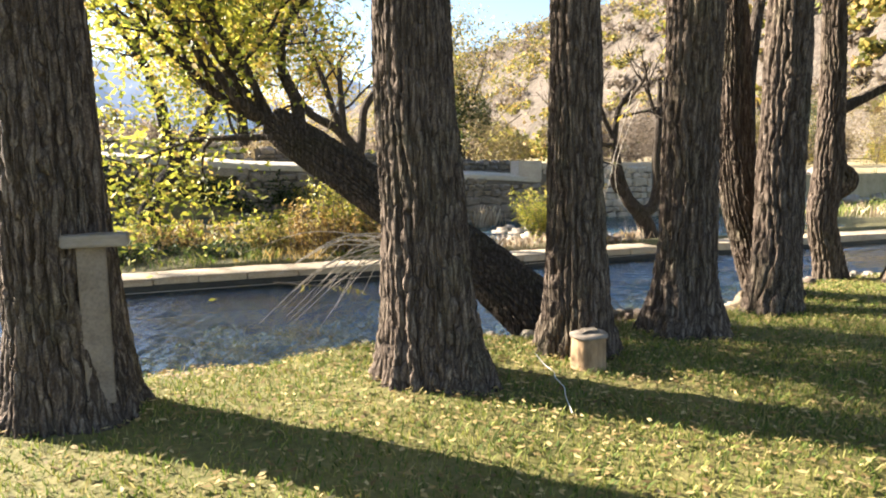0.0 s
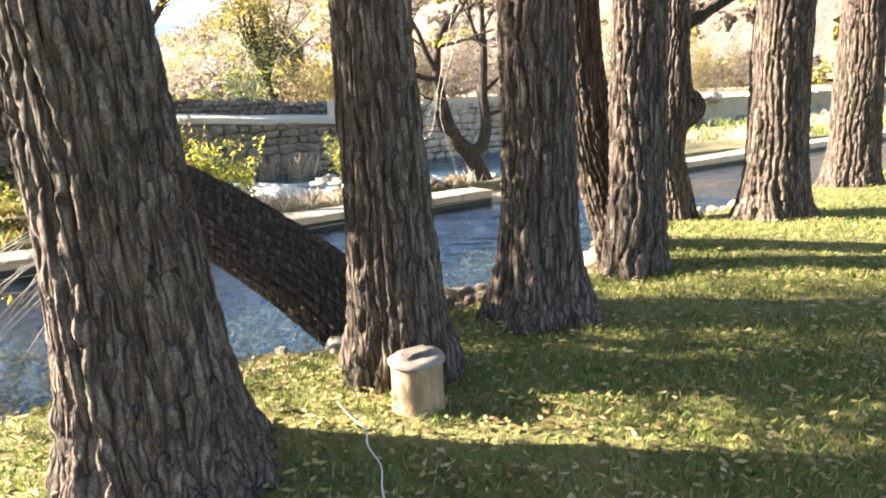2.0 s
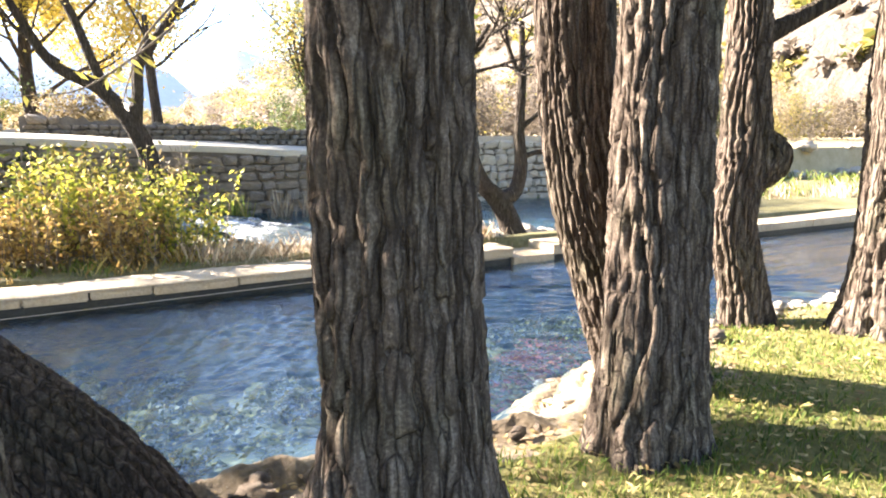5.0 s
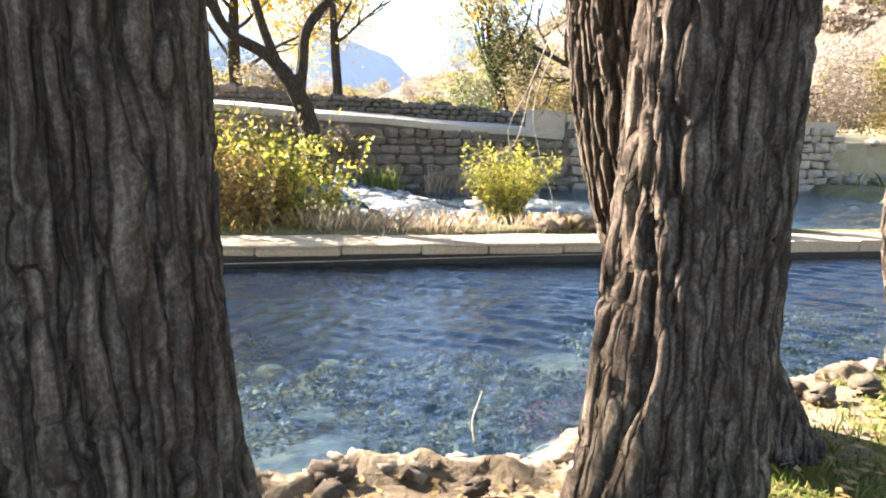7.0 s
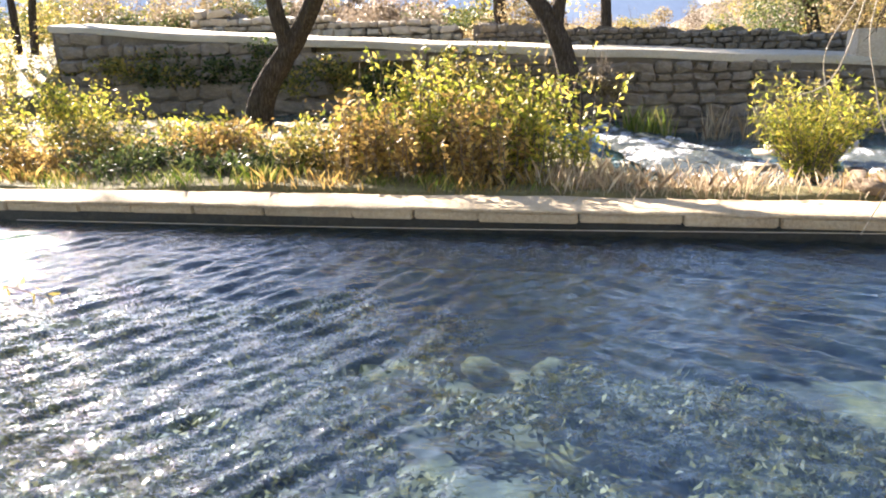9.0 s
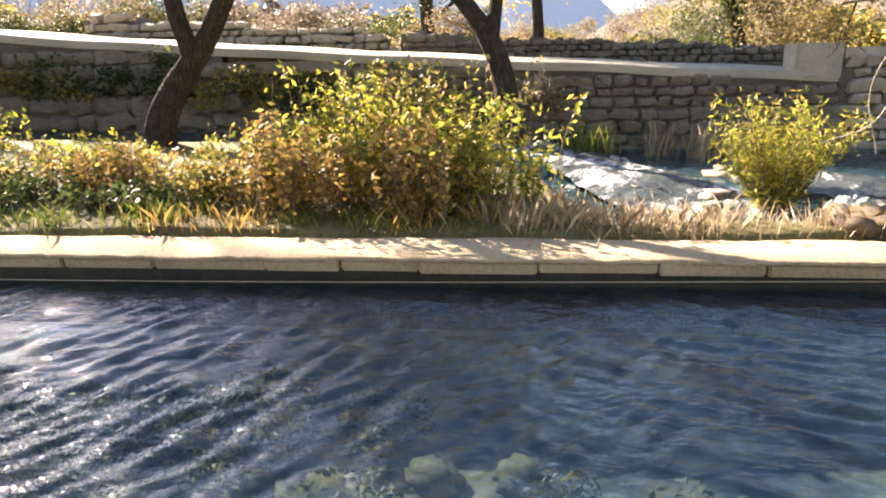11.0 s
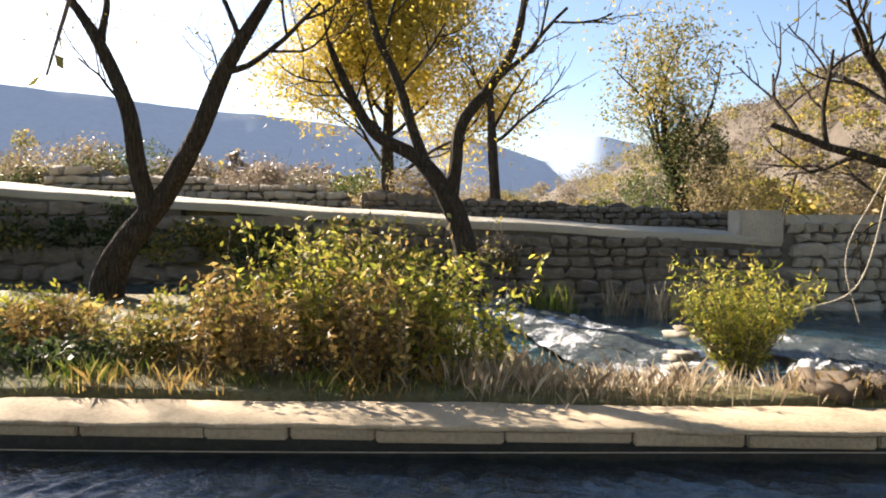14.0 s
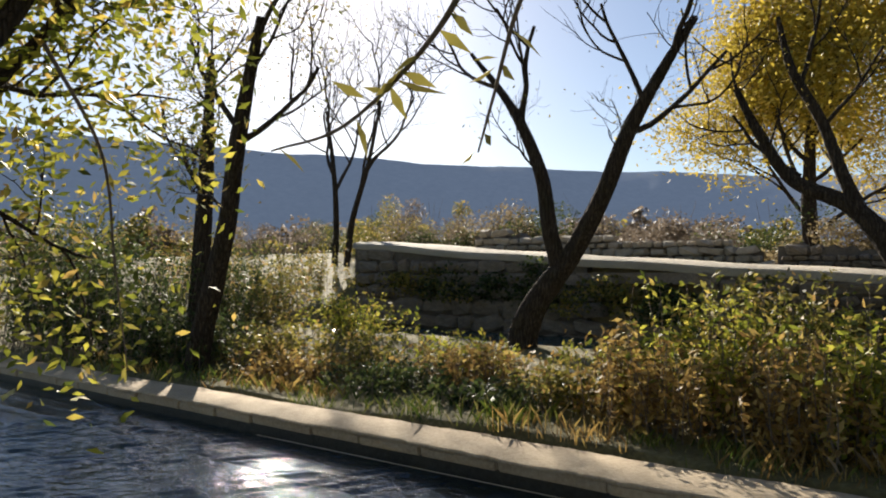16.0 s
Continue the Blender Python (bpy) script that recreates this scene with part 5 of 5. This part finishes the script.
# rough bank and grass beyond the pool
g = random.Random(51)
for k in range(60):
    x, y = g.uniform(18.5, 40), g.uniform(18.6, 19.4)
    s = g.uniform(0.2, 0.55)
    st = new("rock", g.choice(bank_meshes))
    st.location, st.scale, st.rotation_euler = (x, y, ground_z(x, 18.9) + g.uniform(0.0, 0.9)), (s * 1.4, s, s * 0.8), (0.1, 0.1, g.uniform(0, 6))
    st.location.z = max(ground_z(x, y) + s * 0.2, ground_z(x, 18.9) + s * 0.2)
    tagged(st, "grey fieldstone of the far bank", "rock", "far bank rocks")
for k in range(60):
    tuft("grass_tuft", g.uniform(18.5, 40), g.uniform(12.0, 18.4), 60, 0.5, 0.3, GRASS if k % 2 else REED, "rough grass of the far bank", 1700 + k, 0.03, 0.8, group="far bank grass")

# foam of the cascade: broken white water over the stones
g = random.Random(33)
for k, (x, y, w, d, h) in enumerate([(9.0, 13.4, 1.0, 0.6, 0.26), (8.6, 12.75, 0.9, 0.4, 0.16), (9.3, 14.3, 1.3, 0.5, 0.12), (5.9, 18.0, 1.2, 0.4, 0.09), (6.9, 13.9, 1.5, 0.3, 0.06), (6.2, 15.1, 1.2, 0.3, 0.07), (7.6, 14.4, 1.2, 0.25, 0.07), (7.9, 12.3, 0.7, 0.28, 0.12), (7.2, 12.5, 0.6, 0.25, 0.10), (6.9, 14.6, 1.0, 0.35, 0.10), (6.4, 15.9, 1.2, 0.35, 0.10), (6.0, 17.1, 1.1, 0.3, 0.1), (7.3, 15.6, 0.8, 0.25, 0.08), (7.0, 13.4, 0.7, 0.3, 0.08), (6.7, 16.7, 1.3, 0.25, 0.08), (-5.6, 17.3, 1.4, 0.4, 0.1), (-3.8, 17.7, 1.2, 0.3, 0.08), (0.6, 17.0, 1.6, 0.3, 0.05), (2.2, 17.4, 1.3, 0.3, 0.05)]):
    n = 56
    u, vv = np.meshgrid(np.linspace(-1, 1, n), np.linspace(-1, 1, n))
    fall = np.clip(1 - u ** 2 - vv ** 2, 0, 1) ** 0.5
    broken = wobble(u * 6 + k, vv * 9, 3.1, k) + 0.7 * wobble(u * 17 + k, vv * 23, 2.7, k + 2)
    zz = STREAM_Z - 0.05 + h * fall * (0.8 + 0.35 * wobble(u * 3 + k, vv * 3, 2.5, k)) + 0.032 * broken
    verts = np.stack([x + u * w * 0.6 + 0.25 * vv * d, y + vv * d * 0.8, zz], -1).reshape(-1, 3)
    tagged(mesh("water_foam", verts, grid_faces(n, n, False), FOAM), "white broken water of the small cascade", "water", kind="structure")
for k in range(46):
    x, y = (g.uniform(6.5, 9.8), g.uniform(12.2, 17.5)) if k < 16 else (g.uniform(8.2, 11.6), g.uniform(11.8, 13.3))
    s = g.uniform(0.15, 0.42)
    st = new("rock", g.choice(bank_meshes))
    st.location, st.scale, st.rotation_euler = (x, y, STREAM_Z + 0.02), (s * 1.4, s, s * 0.7), (0.1, 0.1, g.uniform(0, 6))
    tagged(st, "wet grey rock in the cascade", "rock", "cascade rocks")

across, along = np.meshgrid(np.linspace(-1, 1, 60), np.linspace(0, 1, 110))
qx = 8.75 + 1.35 * along + across * 0.62
qy = 15.1 - 3.3 * along + across * 0.35
qz = np.interp(along, [0, 0.3, 0.85, 1], [-0.22, -0.16, -0.34, -0.50]) - 0.10 * across ** 2 + 0.02 * wobble(qx, qy, 7.0, 1.0) + 0.012 * wobble(qx, qy, 19.0, 2.0)
tagged(mesh("water_chute", np.stack([qx, qy, qz], -1).reshape(-1, 3), grid_faces(110, 60, False), RAPIDS), "smooth dark water sliding over a rock ledge", "water", kind="structure")
for k in range(30):
    x, y = g.uniform(7.9, 9.6), g.uniform(11.75, 12.6)
    size = g.uniform(0.12, 0.34)
    st = new("rock", g.choice(rubble_meshes))
    st.location, st.scale, st.rotation_euler = (x, y, max(ground_z(x, y), STREAM_Z - 0.1) + size * 0.15), (size * 1.4, size, size * 0.8), (g.uniform(-0.3, 0.3), g.uniform(-0.3, 0.3), g.uniform(0, 6))
    tagged(st, "brown mossy rock at the end of the curb", "rock", "curb end rocks")
for k in range(14):
    tuft("dry_grass", g.uniform(7.2, 9.4), g.uniform(11.7, 12.3), 50, 0.16, g.uniform(0.12, 0.24), (REED, LEAF_BROWN)[k % 2], "withered brown grass among the rocks", 780 + k, 0.006, 0.8, group="dry stalks")

# ---------------------------------------------------------------- twigs close to the eye
t = thing("willow_branch", (6.7, 9.0, 1.6), "thin pale willow twigs hanging over the water", "branch")
for pts in ([(7.2, 9.2, 2.6), (6.75, 9.0, 1.55), (6.56, 9.0, 1.13), (6.62, 9.0, 0.82)], [(7.3, 9.1, 2.5), (6.8, 9.0, 1.45), (6.85, 9.0, 0.9), (7.0, 9.0, 0.45), (6.88, 9.0, 0.06)], [(6.8, 9.0, 1.45), (7.1, 9.0, 1.32), (7.5, 9.0, 1.15)], [(6.75, 9.0, 1.5), (6.62, 9.0, 1.0), (6.4, 9.05, 0.86)]):
    ln, ra = smooth_line(pts, np.linspace(0.0055, 0.003, len(pts)), 30)
    part("twig", *tube_data(ln, ra, 6), TWIG_PALE, t)


def leafy_twig(pts, leaves, seed, label, size=0.11, material=LEAF_OLIVE):
    t = thing("willow_branch", pts[0], label, "branch", "overhanging twigs")
    ln, ra = smooth_line(pts, np.linspace(0.010, 0.003, len(pts)), 40)
    part("twig", *tube_data(ln, ra, 6), TWIG, t)
    g = np.random.default_rng(seed)
    c = ln[g.integers(8, 40, leaves)] + g.normal(size=(leaves, 3)) * 0.012
    v, f = leaf_cloud(c, size, seed, ratio=0.26, droop=0.9)
    for k in range(leaves):
        part("leaf", v[4 * k:4 * k + 4], np.array([[0, 1, 2, 3]]), material, t)


leafy_twig([(4.2, 7.25, 2.05), (3.95, 7.35, 1.85), (3.65, 7.35, 1.66), (3.35, 7.35, 1.62)], 14, 801, "overhanging willow twig with large drooping leaves")
leafy_twig([(4.3, 7.5, 2.3), (4.05, 7.6, 2.0), (3.95, 7.62, 1.75), (3.9, 7.62, 1.6)], 9, 802, "overhanging willow twig with a few hanging leaves")
leafy_twig([(6.9, 8.6, 2.4), (6.6, 8.5, 2.2), (6.3, 8.5, 2.12)], 7, 803, "overhanging twig with yellow leaves", 0.12, LEAF_YELLOW)
leafy_twig([(1.2, 7.2, 0.2), (1.6, 7.45, 0.1), (2.0, 7.6, 0.02), (2.3, 7.7, -0.1)], 26, 804, "low twig with small leaves over the water", 0.07, LEAF_OLIVE)
leafy_twig([(2.0, 7.3, 2.2), (1.9, 7.6, 1.8), (1.85, 7.7, 1.3), (1.8, 7.8, 0.8)], 30, 805, "drooping leafy willow twig", 0.07, LEAF_OLIVE)
st = thing("stick", (5.72, 6.57, -0.5), "thin reddish stick standing at the water's edge", "stick")
ln, ra = smooth_line([(5.70, 6.5, -0.5), (5.69, 6.52, -0.38), (5.73, 6.55, -0.28), (5.75, 6.57, -0.24)], [0.006, 0.005, 0.004, 0.003], 12)
part("stem", *tube_data(ln, ra, 5), TWIG_PALE, st)

# ---------------------------------------------------------------- grass and leaf litter of the lawn
g3 = np.random.default_rng(41)
n = 230000
x, y = np.clip(g3.normal(4.2, 4.3, n), -9, 19), g3.uniform(-4.5, 7.4, n)
keep = (shore(x) - y > 0.75 + 0.3 * g3.random(n) + 0.4 * ((x > 3.4) & (x < 7.4))) & (wobble(x, y, 2.2, 6.0) + 0.9 * g3.random(n) > -0.15) & (y > -0.5 - 4.0 * g3.random(n) ** 2)
x, y = x[keep], y[keep]
c = np.stack([x, y, ground_height(x, y) - 0.004], -1)
tagged(mesh("grass", *blades(c, 0.04, 42, 0.008, 1.0), GRASS), "short autumn lawn grass with bare patches", "grass", kind="stuff")
n = 24000
x, y = g3.uniform(12.5, 40, n), g3.uniform(-4, 7.6, n)
keep = shore(x) - y > 0.8
c = np.stack([x[keep], y[keep], ground_height(x[keep], y[keep])], -1)
tagged(mesh("grass", *blades(c, 0.09, 43, 0.03, 0.9), GRASS), "farther lawn grass along the canal", "grass", kind="stuff")
n = 26000
x, y = g3.normal(3.8, 3.6, n), g3.uniform(-3.5, 6.6, n)
keep = shore(x) - y > 0.3
c = np.stack([x[keep], y[keep], ground_height(x[keep], y[keep]) + 0.03], -1)
v, f = leaf_cloud(c, 0.05, 44, ratio=0.55)
v[:, 2] = np.repeat(c[:, 2], 4) + (v[:, 2] - np.repeat(c[:, 2], 4)) * 0.3
tagged(mesh("fallen_leaves", v, f, LITTER), "dry yellow-brown leaves scattered over the lawn", "leaves", kind="stuff")

# ---------------------------------------------------------------- stones of the walls
stones = [stone_mesh(200 + k, 0.14, 0.16) for k in range(14)]
pale = [m.copy() for m in stones]
for m in stones:
    m.materials.append(STONE)
for m in pale:
    m.materials.append(PALE_STONE)
g = random.Random(77)


def lay_stones(parent, kinds, x0, x1, y, bottom, top, low, high, hole=None, limit=290):
    z, laid, spare = bottom, 0, []
    while z < top(x0) or z < top(x1):
        h = g.uniform(low, high)
        x = x0 + g.uniform(0, 0.2)
        while x < x1:
            w = h * g.uniform(1.2, 2.6)
            cx, cz = x + w / 2, z + h / 2
            if z + h * 0.9 < top(cx) and not (hole and hole[0] < cx < hole[1] and cz < hole[2]):
                ob = new("stone", g.choice(kinds))
                ob.parent = parent
                ob.matrix_parent_inverse = Matrix.Translation(parent.location).inverted()
                ob.location = (cx, y + g.uniform(-0.03, 0.02), cz)
                ob.scale, ob.rotation_euler = (w * g.uniform(0.94, 1.06), 0.3, h * g.uniform(0.8, 1.08)), (0, g.uniform(-0.16, 0.16), 0)
                laid += 1
                if laid >= limit:
                    return
            x += w + 0.02
        z += h + 0.018


lay_stones(wall, stones, ARCH[1] - 0.2, 10.9, WALL_Y + 0.1, -0.55, lambda q: float(path_height(q)) - 0.12, 0.14, 0.24)
lay_stones(wall, stones, -7.2, ARCH[0], WALL_Y + 0.1, -0.55, lambda q: float(path_height(q)) - 0.12, 0.22, 0.36, limit=120)
lay_stones(parapet, pale, 11.0, 18.5, WALL_Y + 0.1, -0.5, lambda q: 1.3, 0.15, 0.27)
lay_stones(low_wall, stones, 2.4, 11.4, 22.22, 1.0, lambda q: float(path_height(q)) + 0.56, 0.10, 0.2, limit=240)
lay_stones(rubble_wall, pale, -5.5, 1.9, 22.4, 1.35, lambda q: float(path_height(q)) + 0.62 + 0.10 * math.sin(q * 2.3), 0.14, 0.26, limit=200)
